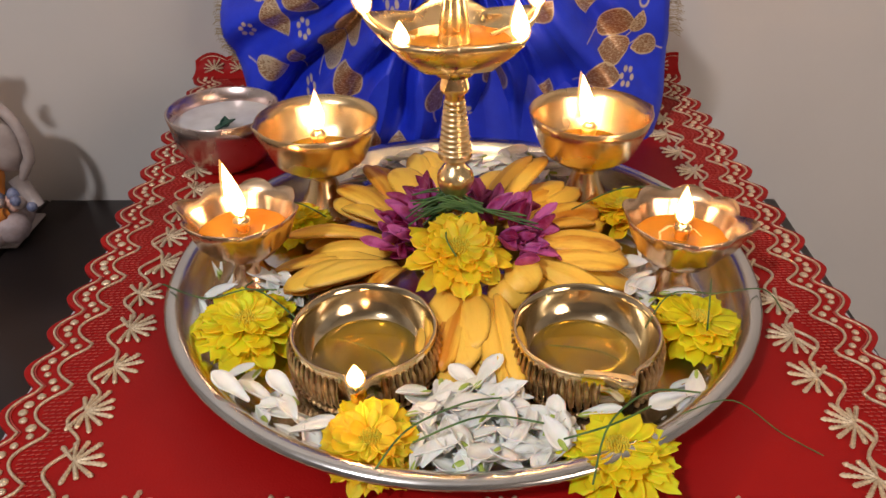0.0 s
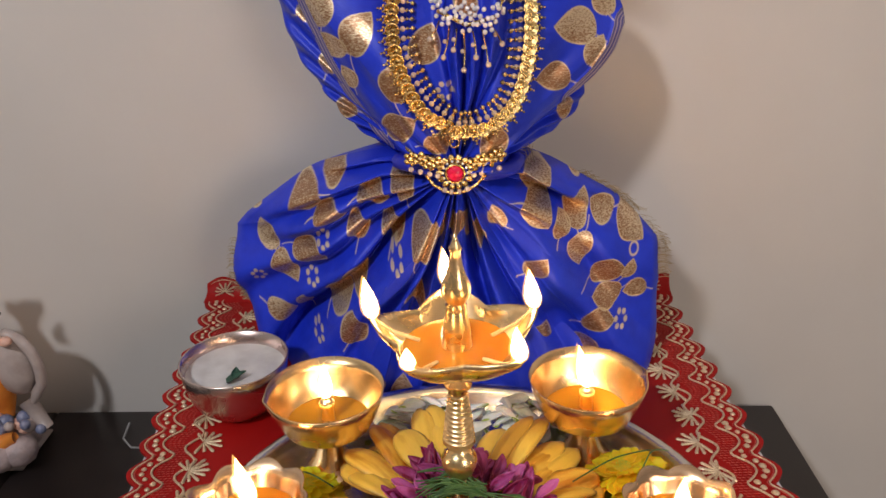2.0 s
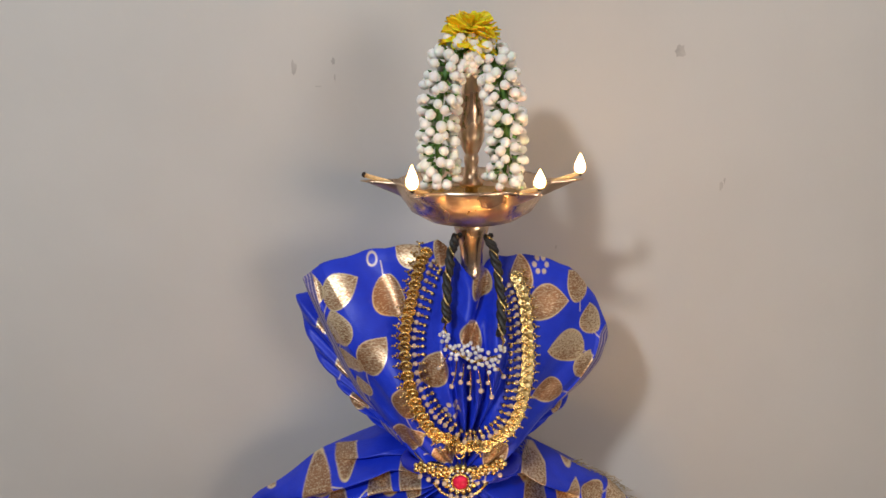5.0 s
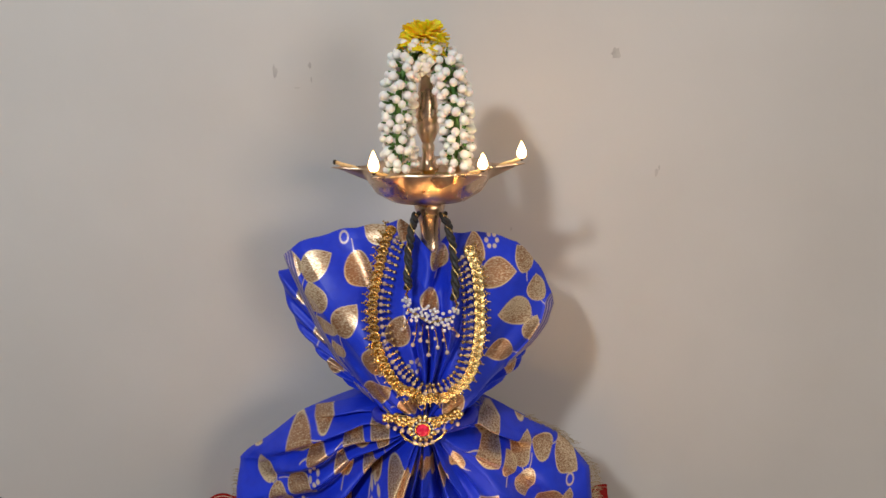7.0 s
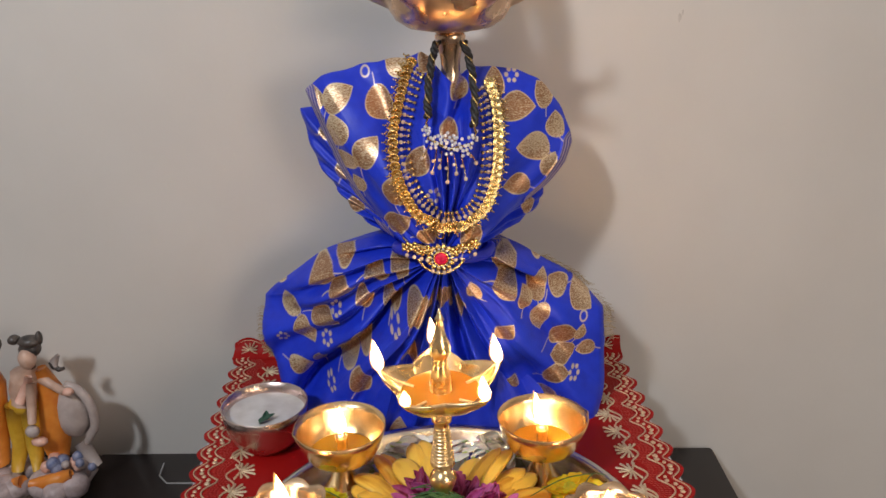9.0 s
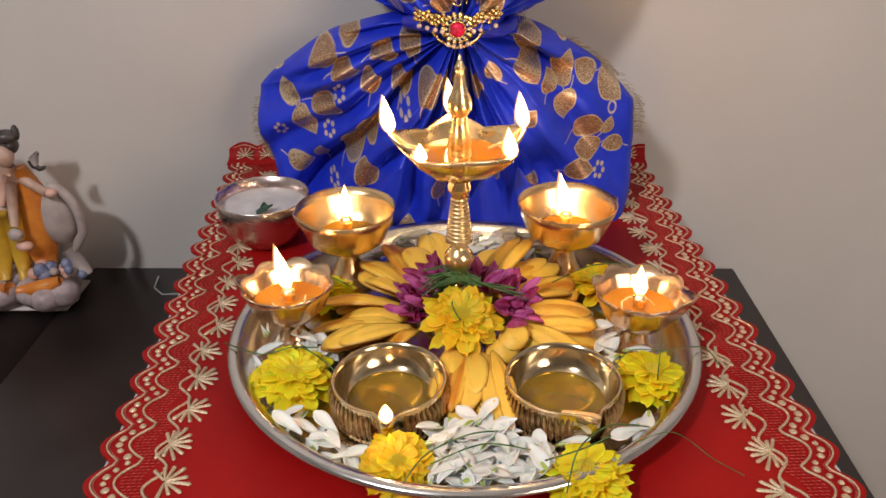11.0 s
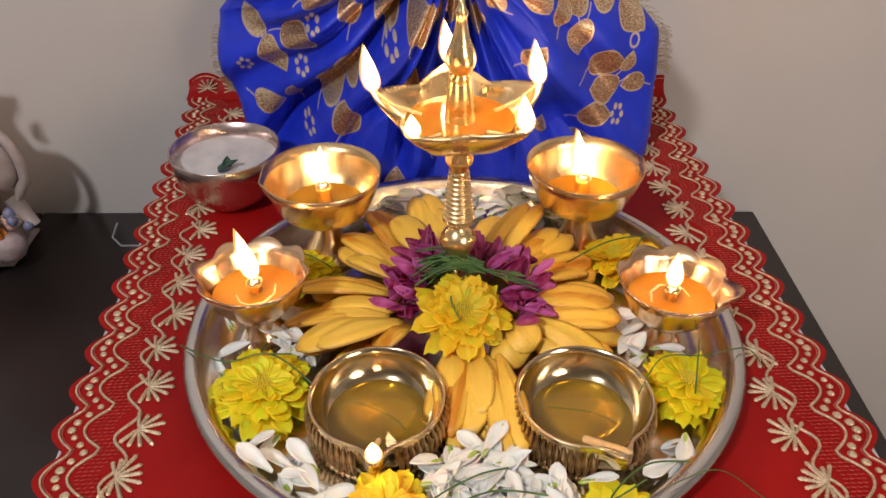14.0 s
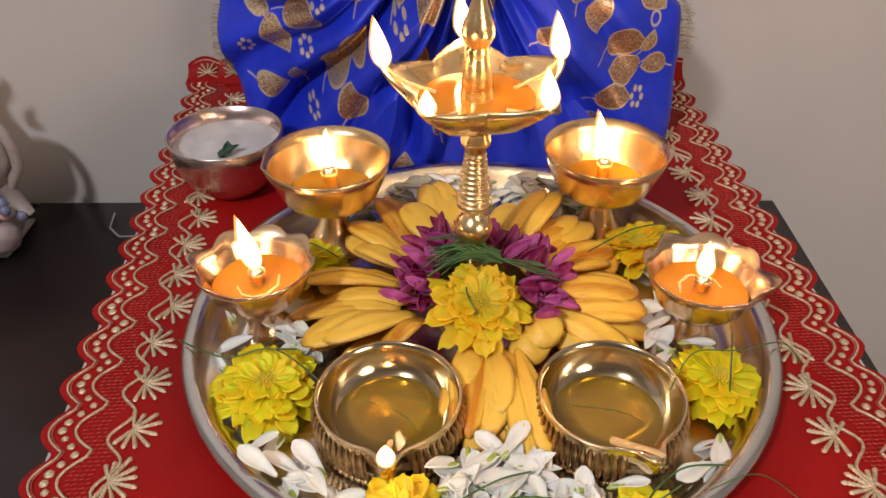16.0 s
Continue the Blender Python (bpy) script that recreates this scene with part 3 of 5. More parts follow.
# two footed bowl lamps
for bx, by, s_ang, fl, lean in ((-0.095, 0.086, 200, 0.027, 0.02), (0.086, 0.096, 10, 0.033, -0.22)):
    d = thing("footed_oil_lamp", "brass goblet-shaped oil lamp with amber oil and a lit wick", "oil lamp", pose(bx, by, 0.003), "footed oil lamps")
    part("foot", lathe([(0.0002, 0.0), (0.0205, 0.0), (0.0215, 0.003), (0.0190, 0.006), (0.0120, 0.018), (0.0085, 0.028), (0.0078, 0.031), (0.0100, 0.0335), (0.0080, 0.036), (0.0002, 0.036)], 40), M_BOWL, d)
    fb = spouts((s_ang,), 0.05, 0.12, (5, 8))
    part("bowl", lathe([(0.0002, 0.0345), (0.012, 0.0350), (0.023, 0.0385), (0.031, 0.0450), (0.0350, 0.0540), (0.0388, 0.0640), (0.0410, 0.0720), (0.0402, 0.0725), (0.0380, 0.0642), (0.0338, 0.0535),
                        (0.0295, 0.0462), (0.022, 0.0402), (0.010, 0.0370), (0.0002, 0.0370)], 72, fb), M_BOWL, d)
    part("oil", flat_disc(0.0288, 0.0457), M_OIL_DEEP, d, "amber lamp oil")
    part("wick_holder", lathe([(0.0002, 0.037), (0.0065, 0.037), (0.0068, 0.041), (0.0048, 0.044), (0.0042, 0.056), (0.0052, 0.0585), (0.0055, 0.0605), (0.0040, 0.0625), (0.0022, 0.063), (0.0002, 0.063)], 20), M_BRASS, d)
    part("wick_tip", ball((0, 0, 0.0645), (0.0016, 0.0016, 0.003), 8, 5), M_SOOT, d, "charred black wick tip")
    flame(d, 0, 0, 0.0640, fl, lean)
    glow(bx, by, 0.080, 0.36)

# two scalloped lotus lamps
for bx, by, fl, lean, turn in ((-0.128, 0.0, 0.034, -0.16, 175), (0.126, -0.008, 0.023, -0.05, -20)):
    d = thing("lotus_oil_lamp", "small brass lotus-shaped oil lamp with scalloped rim, lit", "oil lamp", pose(bx, by, 0.003, 0, 0, turn), "lotus oil lamps")
    part("foot", lathe([(0.0002, 0.0), (0.0165, 0.0), (0.0170, 0.003), (0.0120, 0.008), (0.0085, 0.016), (0.0095, 0.020), (0.0085, 0.023), (0.0002, 0.023)], 36), M_LOTUS, d)
    def wave(a, j):
        w = 0.0 if j < 2 or j > 8 else min(1, (j - 1) / 3, (9 - j) / 3)
        peak = math.exp(-(((a + math.pi) % (2 * math.pi) - math.pi) / 0.22) ** 2)
        return 1 + w * (0.13 * math.sqrt(math.cos(4 * a) ** 2 + 0.03) - 0.06) + 0.16 * w * peak
    part("bowl", lathe([(0.0002, 0.022), (0.012, 0.0230), (0.020, 0.0275), (0.0262, 0.036), (0.0300, 0.045), (0.0326, 0.0515), (0.0318, 0.0520), (0.0290, 0.0455), (0.0252, 0.0372), (0.019, 0.0295),
                        (0.010, 0.0255), (0.0002, 0.0255)], 90, wave, lambda a, j: 0.0035 * abs(math.cos(4 * a)) if 4 <= j <= 6 else 0), M_LOTUS, d)
    part("oil", flat_disc(0.0262, 0.0385), M_OIL, d, "amber lamp oil")
    part("wick_holder", lathe([(0.0002, 0.0255), (0.006, 0.0255), (0.0062, 0.029), (0.0042, 0.032), (0.0038, 0.042), (0.005, 0.044), (0.005, 0.046), (0.0022, 0.0475), (0.0002, 0.0475)], 20), M_BRASS, d)
    part("wick", tube([(0.004 * math.cos(q) * 3, 0.014 * math.sin(q), 0.0368) for q in (0.4, 1.0, 1.6, 2.3, 3.0, 3.7)], 0.0020, 6), M_COTTON, d, "oily cotton wick")
    part("wick_tip", ball((0, 0, 0.049), (0.0015, 0.0015, 0.0028), 8, 5), M_SOOT, d, "charred black wick tip")
    flame(d, 0, 0, 0.0485, fl, lean * math.cos(math.radians(turn)))
    glow(bx, by, 0.064, 0.28)

# two cast diyas in front
for bx, by, turn, lit in ((-0.0490, -0.077, -88, True), (0.0645, -0.077, -72, False)):
    d = thing("kuber_diya", "cast brass diya with embossed sides and pale oil" + (", wick lit" if lit else ", wick unlit"), "oil lamp", pose(bx, by, 0.004, 0, 0, turn) @ Matrix.Diagonal((0.94, 0.94, 0.80, 1)), "cast diyas")
    fd = spouts((0,), 0.30, 0.15, (3, 7))
    part("bowl", lathe([(0.0002, 0.0), (0.028, 0.0), (0.036, 0.006), (0.0400, 0.016), (0.0402, 0.026), (0.0396, 0.0335), (0.0392, 0.0355), (0.0382, 0.0352), (0.0374, 0.0300), (0.0345, 0.018), (0.028, 0.010),
                        (0.015, 0.0075), (0.0002, 0.0072)], 110, fd, lambda a, j: 0.002 * (fd(a, 5) - 1) / 0.30 if 4 <= j <= 8 else 0), M_DIYA_BOWL, d)
    part("oil", flat_disc(0.0302, 0.0125), M_OIL_PALE, d, "pale yellow lamp oil")
    for i in range(58):
        a = math.radians(19 + 322 * i / 57)
        g = join(tube([(0.0400, -0.0006, 0.031), (0.0416, 0.0, 0.024), (0.0414, 0.0008, 0.013), (0.0392, 0.001, 0.005)], [0.0006, 0.0014, 0.0015, 0.0006], 8),
                 tube([(0.0404, 0.0022, 0.030), (0.0416, 0.0021, 0.021), (0.0408, 0.0022, 0.010)], [0.0004, 0.0006, 0.0004], 6), ball((0.0392, 0.0008, 0.0028), 0.0019, 8, 5), ball((0.0388, 0.0026, 0.0024), 0.0012, 8, 5))
        part("embossed_leaf", moved(g, Matrix.Rotation(a, 4, "Z")), M_DIYA, d)
    part("rim_beading", tube([(0.0392 * fd(2 * math.pi * i / 90, 5) * math.cos(2 * math.pi * i / 90), 0.0392 * fd(2 * math.pi * i / 90, 5) * math.sin(2 * math.pi * i / 90),
                               0.0345 + 0.002 * (fd(2 * math.pi * i / 90, 5) - 1) / 0.30) for i in range(91)], 0.0007, 6), M_BRASS, d)
    if lit:
        wick(d, [(0.022, 0.001, 0.018), (0.036, 0.0, 0.030), (0.046, 0.0, 0.0365), (0.0485, 0.0, 0.0385)])
        flame(d, 0.0485, 0, 0.0380, 0.015, 0.0)
        p = d.matrix_basis @ Vector((0.0495, 0, 0.046))
        glow(p.x, p.y, p.z, 0.03)
    else:
        part("wick", tube([(0.020, -0.008, 0.018), (0.034, -0.004, 0.029), (0.044, 0.0, 0.036), (0.047, 0.0025, 0.036), (0.049, 0.0, 0.034)], 0.0024, 8), M_COTTON, d, "oily cotton wick")
    part("strand", tube([(-0.012 + 0.0030 * i, -0.016 + 0.006 * math.sin(i * 0.42) + 0.0042 * i, 0.0130) for i in range(9)], 0.0003, 4), M_GREEN, d, "dark fine strand floating in oil")

# metal cup with white curd
cup = thing("metal_cup", "small tinned copper cup of white curd with a green leaf", "cup", pose(-0.185, 0.172, 0.001) @ Matrix.Diagonal((1.03, 1.03, 0.83, 1)))
part("cup_body", lathe([(0.0002, 0.0), (0.024, 0.0), (0.026, 0.002), (0.0335, 0.012), (0.0385, 0.026), (0.0405, 0.042), (0.0422, 0.0545), (0.0415, 0.0552), (0.0404, 0.0545), (0.0388, 0.042), (0.0365, 0.027),
                        (0.030, 0.014), (0.022, 0.006), (0.0002, 0.006)], 64), M_CUP, cup)
part("curd", flat_disc(0.0388, 0.0415, 40), M_MILK, cup, "white curd")
part("leaf", moved(petal(0.017, 0.010, 0.25, lift=0.2), pose(-0.002, -0.019, 0.0430, -8, -14, 20)), M_LEAF, cup, "dark green basil leaf")
part("leaf", moved(petal(0.010, 0.007, 0.3, lift=0.3), pose(0.004, -0.015, 0.0435, 10, -20, 100)), M_LEAF, cup, "dark green basil leaf")


# ---- flowers ----
def mum(r, seed, layers=4):
    """A full head: crowded blunt petals with notched, wavy ends, shorter and steeper towards the middle."""
    rnd = random.Random(seed)
    g = []
    for k in range(layers):
        q = k / 3
        n = (20, 20, 20, 18)[k]
        ln = r * (1.06, 0.96, 0.80, 0.58)[k]
        shapes = []
        for w, c, ph in ((1.0, 0.12, 0.0), (0.85, -0.10, 1.7), (1.15, 0.2, 3.1), (0.95, 0.05, 4.4)):
            V, F = petal(ln, r * (0.40, 0.40, 0.36, 0.28)[k] * w, c, 0.8, 10, 7, lift=(-0.05, 0.0, 0.06, 0.16)[k], round_end=2, thick=0.0004)
            V = [(x - 0.06 * ln * (x / ln) ** 6 * (1 + math.cos(1300 * y + ph)), y, z + 0.02 * r * (x / ln) ** 2 * math.sin(420 * y + ph + 90 * x)) for x, y, z in V]
            shapes.append((V, F))
        for i in range(n):
            a = 360 * i / n + rnd.uniform(-11, 11) + k * 7
            s = rnd.uniform(0.76, 1.10)
            g.append(moved(rnd.choice(shapes), pose(0, 0, 0.003 + 0.0020 * k, rnd.uniform(-15, 15), 4 - 12 * q + rnd.uniform(-7, 7), a) @ Matrix.Diagonal((s, rnd.uniform(0.8, 1.15), 1, 1))))
    return join(*g)


MUMS = [mesh_of("ray_petals", mum(0.031, 1), M_YELLOW), mesh_of("ray_petals", mum(0.030, 2), M_LEMON), mesh_of("ray_petals", mum(0.030, 3, 3), M_LEMON),
        mesh_of("ray_petals", mum(0.029, 5), M_YELLOW)]
rnd = random.Random(7)
DISC = mesh_of("disc", join(*[ball((0.006 * math.sqrt(i / 60) * math.cos(i * 2.4), 0.006 * math.sqrt(i / 60) * math.sin(i * 2.4), 0.0118 - 0.00003 * i), (0.0007, 0.0007, 0.0014), 6, 4) for i in range(60)]), M_DISC)


def flower(kind, x, y, z, rx=0, ry=0, rz=0, s=1.0, label="yellow chrysanthemum head lying on the plate", disc=True):
    f = thing("chrysanthemum", label, "flower", pose(x, y, z, rx, ry, rz) @ Matrix.Diagonal((s, s, s, 1)), "yellow chrysanthemums")
    part("ray_petals", MUMS[kind], None, f)
    if disc:
        part("disc", DISC, None, f, "greenish yellow flower centre")
    return f


flower(0, -0.001, -0.018, 0.036, 24, 0, 10, 0.98, "large golden yellow chrysanthemum in the centre of the plate")
flower(1, -0.116, -0.060, 0.014, 10, 0, 40, 1.04, "lemon yellow chrysanthemum leaning near the plate's rim")
flower(2, 0.128, -0.056, 0.012, 4, 4, 80, 0.98, "lemon yellow chrysanthemum with dark strands across it")
flower(3, -0.040, -0.142, 0.014, 12, 0, 15, 0.86, "golden yellow chrysanthemum in front of a lit diya")
flower(2, 0.071, -0.147, 0.013, 8, 6, 200, 0.90, "lemon yellow chrysanthemum hanging over the plate's rim")
flower(1, -0.108, 0.058, 0.008, 5, 0, 130, 0.85, "lemon yellow chrysanthemum behind a lotus lamp")
flower(3, 0.110, 0.066, 0.012, 14, 0, 250, 1.0, "golden yellow chrysanthemum beside a footed lamp")

# champak petals: two rings of folded boats round the centre
rnd = random.Random(11)


def champak(length, width, seed):
    """Two or three long petals folded over one another, each a thick sheet arched across; with a rim value for browning."""
    r = random.Random(seed)
    V, F, W = [], [], []
    n, k = 13, 9
    for leaf in range(2 if seed % 3 else 1):
        sx, sy, sz, tw = r.uniform(-0.003, 0.003), (leaf - 0.3) * 0.40 * width, 0.0030 * leaf, r.uniform(-0.1, 0.1)
        wl, ll = width * (1.0 - 0.16 * leaf), length * (1.0 - 0.07 * leaf)
        o = len(V)
        for side in (0, 1):
            for i in range(n):
                u = i / (n - 1)
                w = wl * min(1, 0.30 + 1.5 * u) * (1 if u < 0.62 else math.sqrt(max(0.015, 1 - ((u - 0.62) / 0.385) ** 2)))
                for j in range(k):
                    s = 2 * j / (k - 1) - 1
                    arch = 0.17 * w * (1 - s * s) * (0.6 + 0.4 * math.sin(math.pi * u)) - (0.11 if seed % 3 else 0.07) * w * (math.exp(-((s - 0.18) / 0.10) ** 2) + 0.7 * math.exp(-((s + 0.45) / 0.09) ** 2)) * math.sin(math.pi * u)
                    V.append((sx + u * ll, sy + s * w / 2 + tw * u * width, sz + arch + 0.06 * ll * math.sin(math.pi * u) - side * 0.0010))
                    W.append(max(0.75 * abs(s) ** 12, (0.95, 0.4, 0.7)[seed % 3] * max(0, (u - 0.88) / 0.12), 0.7 * max(0, (0.10 - u) / 0.10)))
        m = n * k
        for i in range(n - 1):
            for j in range(k - 1):
                a = o + i * k + j
                F.append((a, a + k, a + k + 1, a + 1))
                F.append((m + a, m + a + 1, m + a + k + 1, m + a + k))
            a, b = o + i * k, o + i * k + k - 1
            F.append((a, m + a, m + a + k, a + k))
            F.append((b, b + k, m + b + k, m + b))
        e = o + (n - 1) * k
        for j in range(k - 1):
            F.append((e + j, m + e + j, m + e + j + 1, e + j + 1))
            F.append((o + j, o + j + 1, m + o + j + 1, m + o + j))
    me = mesh_of("petal", (V, F), M_CHAMPAK)
    me.attributes.new("wilt", "FLOAT", "POINT").data.foreach_set("value", W)
    return me


CHAMPAK = [champak(0.054 + 0.003 * i, 0.0235 + 0.0024 * (i % 3), i) for i in range(6)]
for ring in range(2):
    n = (27, 22)[ring]
    for i in range(n):
        a = 360 * i / n + rnd.uniform(-6, 6) + 5 * ring
        r0 = (0.046, 0.040)[ring] + rnd.uniform(-0.004, 0.006)
        x, y = -0.002 + r0 * math.cos(math.radians(a)), 0.012 + r0 * math.sin(math.radians(a))
        if abs(x - 0.0) < 0.012 and y > 0.05 and ring:
            continue
        reach = 1.0
        while reach > 0.42 and any(math.hypot(x + q * reach * math.cos(math.radians(a)) - u, y + q * reach * math.sin(math.radians(a)) - v) < 0.041 for u, v in ((-0.0490, -0.077), (0.0645, -0.077)) for q in (0.03, 0.05, 0.066)):
            reach -= 0.08
        if reach <= 0.42:
            continue
        ob = new("champak_petal", rnd.choice(CHAMPAK))
        ob.matrix_basis = pose(x, y, (0.011, 0.019)[ring] + rnd.uniform(0, 0.004), rnd.uniform(-26, 26), rnd.uniform(-3, 9) - (14 if y > 0.04 else 0), a + rnd.uniform(-9, 9)) @ Matrix.Diagonal((reach * rnd.uniform(0.82, 1.05), rnd.uniform(0.8, 1.1), 1, 1))
        tagged(ob, "folded golden champak petal with browned edges on the plate", "petal", "champak petals")

for i in range(6):
    ob = new("champak_petal", CHAMPAK[i % 6])
    ob.matrix_basis = pose(-0.007 + 0.0044 * i, -0.030 - 0.002 * (i % 2), 0.013 + 0.005 * (i % 2), rnd.uniform(-24, 24), 3, -104 + 4.0 * i) @ Matrix.Diagonal((rnd.uniform(0.92, 1.16), 0.62, 1.25, 1))
    tagged(ob, "long golden champak petal lying between the two cast diyas", "petal", "champak petals")

# purple petals round the lamp foot
PURPLE = [mesh_of("petal", petal(0.014 + 0.003 * i, 0.0075 - 0.001 * (i % 2), 0.9 - 0.5 * (i % 2), 0.9, 8, 5, lift=0.45 - 0.3 * (i % 2), round_end=1 + i % 2), M_PURPLE) for i in range(4)]
for i in range(130):
    a = 360 * i / 130 + rnd.uniform(-8, 8)
    r0 = rnd.uniform(0.022, 0.044)
    if 222 < a % 360 < 312:
        continue
    ob = new("purple_petal", rnd.choice(PURPLE))
    ob.matrix_basis = pose(0.002 + r0 * math.cos(math.radians(a)), 0.012 + r0 * math.sin(math.radians(a)), 0.026 + rnd.uniform(0, 0.010), rnd.uniform(-50, 50), rnd.uniform(-30, 20), a + rnd.uniform(-70, 70))
    tagged(ob, "crumpled purple petal scattered round the lamp's foot", "petal", "purple petals")

# white petals
WHITE = [mesh_of("petal", petal(0.0140 + 0.0018 * i, 0.0066 + 0.0015 * (i % 3), 0.32, 0.75, 9, 6, lift=0.10 * (i % 3), round_end=1 + i % 2), M_WHITE) for i in range(6)]
TIP = mesh_of("tip", ball((0.002, 0, 0), (0.004, 0.0016, 0.0012), 8, 5), M_LIME)
patches = ((0.012, -0.126, 0.056, 0.032, 290), (-0.100, -0.108, 0.036, 0.028, 46), (0.122, -0.092, 0.018, 0.028, 34), (-0.045, 0.138, 0.036, 0.016, 44), (0.050, 0.136, 0.036, 0.016, 44), (-0.100, -0.028, 0.018, 0.016, 20),
           (0.108, -0.030, 0.014, 0.020, 16), (-0.145, -0.02, 0.008, 0.03, 8), (-0.068, -0.142, 0.018, 0.012, 16), (0.115, 0.03, 0.02, 0.02, 10))
DIYAS = ((-0.0490, -0.077), (0.0645, -0.077))
HEADS = ((0.128, -0.056, 0.028), (-0.116, -0.060, 0.028), (0.071, -0.147, 0.024), (-0.040, -0.142, 0.022))
for cx, cy, sx, sy, n in patches:
    for i in range(n + n // 4):
        x, y, a = cx + rnd.uniform(-1, 1) * sx, cy + rnd.uniform(-1, 1) * sy, rnd.uniform(0, 360)
        ex, ey = x + 0.019 * math.cos(math.radians(a)), y + 0.019 * math.sin(math.radians(a))
        if max(math.hypot(x, y), math.hypot(ex, ey)) > 0.162 or any(math.hypot(q - u, w - v) < 0.044 for u, v in DIYAS for q, w in ((x, y), (ex, ey), ((x + ex) / 2, (y + ey) / 2))):
            continue
        if any(math.hypot(x - u, y - v) < q or math.hypot(ex - u, ey - v) < q for u, v, q in HEADS):
            continue
        ob = new("white_petal", rnd.choice(WHITE))
        ob.matrix_basis = pose(x, y, rnd.uniform(0.006, 0.014 if n < 30 else 0.020), rnd.uniform(-26, 26), rnd.uniform(-16, 6), a)
        tagged(ob, "loose white chrysanthemum petal with a green tip on the plate", "petal", "white petals")
        if rnd.random() < 0.45:
            part("green_tip", TIP, None, ob, "pale green petal base")

# grass strands
rnd = random.Random(21)


def strand(pts, r=0.0005, label="thin dark green grass blade lying over the flowers"):
    P = [Vector(p) for p in pts]
    dense = []
    for i in range(len(P) - 1):
        for q in range(6):
            t = q / 6
            a, b, c, d = P[max(i - 1, 0)], P[i], P[i + 1], P[min(i + 2, len(P) - 1)]
            dense.append(0.5 * ((2 * b) + (c - a) * t + (2 * a - 5 * b + 4 * c - d) * t * t + (3 * b - a - 3 * c + d) * t ** 3))
    dense.append(P[-1])
    tagged(part("grass_blade", tube(dense, r, 5), M_GREEN), label, "grass", "grass blades")


for i in range(46):
    a = math.radians(rnd.uniform(150, 200))
    x0, y0 = 0.008 + rnd.uniform(-0.004, 0.006), 0.014 + rnd.uniform(-0.006, 0.006)
    ln = rnd.uniform(0.022, 0.040)
    strand([(x0, y0, 0.048), (x0 + 0.5 * ln * math.cos(a), y0 + 0.5 * ln * math.sin(a), 0.052 + rnd.uniform(-0.003, 0.004)),
            (x0 + ln * math.cos(a), y0 + ln * math.sin(a) - 0.003, 0.046 + rnd.uniform(-0.004, 0.006))], 0.00055, "fine dark green grass in a small tied bunch")
for i in range(12):
    strand([(0.006, 0.012, 0.048 + 0.0004 * i), (0.020, 0.010 - 0.0006 * i, 0.049 + 0.0005 * (i % 4)), (0.034 + 0.0012 * i, 0.012 - 0.0018 * i, 0.046 + 0.0006 * (i % 5))], 0.00045, "pale grass stalk in a small tied bunch")
strand([(0.085, -0.135, 0.034), (0.066, -0.148, 0.036), (0.045, -0.152, 0.031)])
strand([(0.055, -0.172, 0.026), (0.064, -0.150, 0.038), (0.086, -0.128, 0.036), (0.112, -0.118, 0.026)])
strand([(0.100, -0.132, 0.026), (0.125, -0.124, 0.027), (0.150, -0.128, 0.010), (0.168, -0.135, 0.003)], 0.0003)
strand([(0.094, -0.076, 0.030), (0.112, -0.052, 0.034), (0.138, -0.046, 0.030), (0.168, -0.034, 0.024), (0.180, -0.038, 0.012)], 0.0004)
strand([(0.128, -0.070, 0.024), (0.134, -0.048, 0.032), (0.140, -0.030, 0.028)])
strand([(-0.170, -0.030, 0.024), (-0.140, -0.046, 0.026), (-0.112, -0.046, 0.032), (-0.085, -0.062, 0.022)])
strand([(-0.118, -0.030, 0.026), (-0.117, -0.045, 0.032), (-0.100, -0.046, 0.032)])
strand([(-0.035, -0.165, 0.026), (-0.022, -0.148, 0.032), (0.002, -0.130, 0.030), (0.020, -0.120, 0.024)])
strand([(-0.020, -0.150, 0.026), (0.010, -0.140, 0.032), (0.038, -0.138, 0.026)])
strand([(0.070, 0.040, 0.032), (0.100, 0.058, 0.036), (0.128, 0.074, 0.030)])
strand([(0.116, 0.048, 0.034), (0.128, 0.070, 0.032), (0.142, 0.080, 0.024)])
strand([(-0.002, -0.034, 0.046), (-0.008, -0.016, 0.050), (0.004, 0.006, 0.052)])
strand([(-0.130, 0.060, 0.024), (-0.108, 0.056, 0.028), (-0.088, 0.048, 0.022)])


# ---- draped silk figure ----
WX, WZ = -0.002, 0.19
UP_A = (1, 12, 21, 24.4, 25.3, 28, 32.1, 36.6, 45.2, 54.4, 60, 73.5, 80, 86, 91, 93.7, 95.4, 100.7, 109.3, 120, 125.1, 131, 134.8, 139.9, 147.7, 158.2, 174.3, 180)
UP_R = (0.045, 0.048, 0.052, 0.062, 0.1016, 0.1257, 0.1487, 0.1644, 0.1747, 0.1856, 0.1882, 0.1826, 0.1790, 0.1630, 0.1780, 0.1874, 0.1918, 0.1883, 0.1907, 0.1998, 0.2053, 0.2041, 0.1775, 0.1476, 0.116, 0.0862, 0.0603, 0.045)
UN_A = (1, 6.7, 14.7, 20.2, 26, 34, 50, 125, 131, 137.5, 140.7, 146.4, 157.3, 168.9, 180)
UN_R = (0.072, 0.0856, 0.1065, 0.1129, 0.119, 0.118, 0.130, 0.150, 0.175, 0.1982, 0.1848, 0.1645, 0.1246, 0.0937, 0.068)
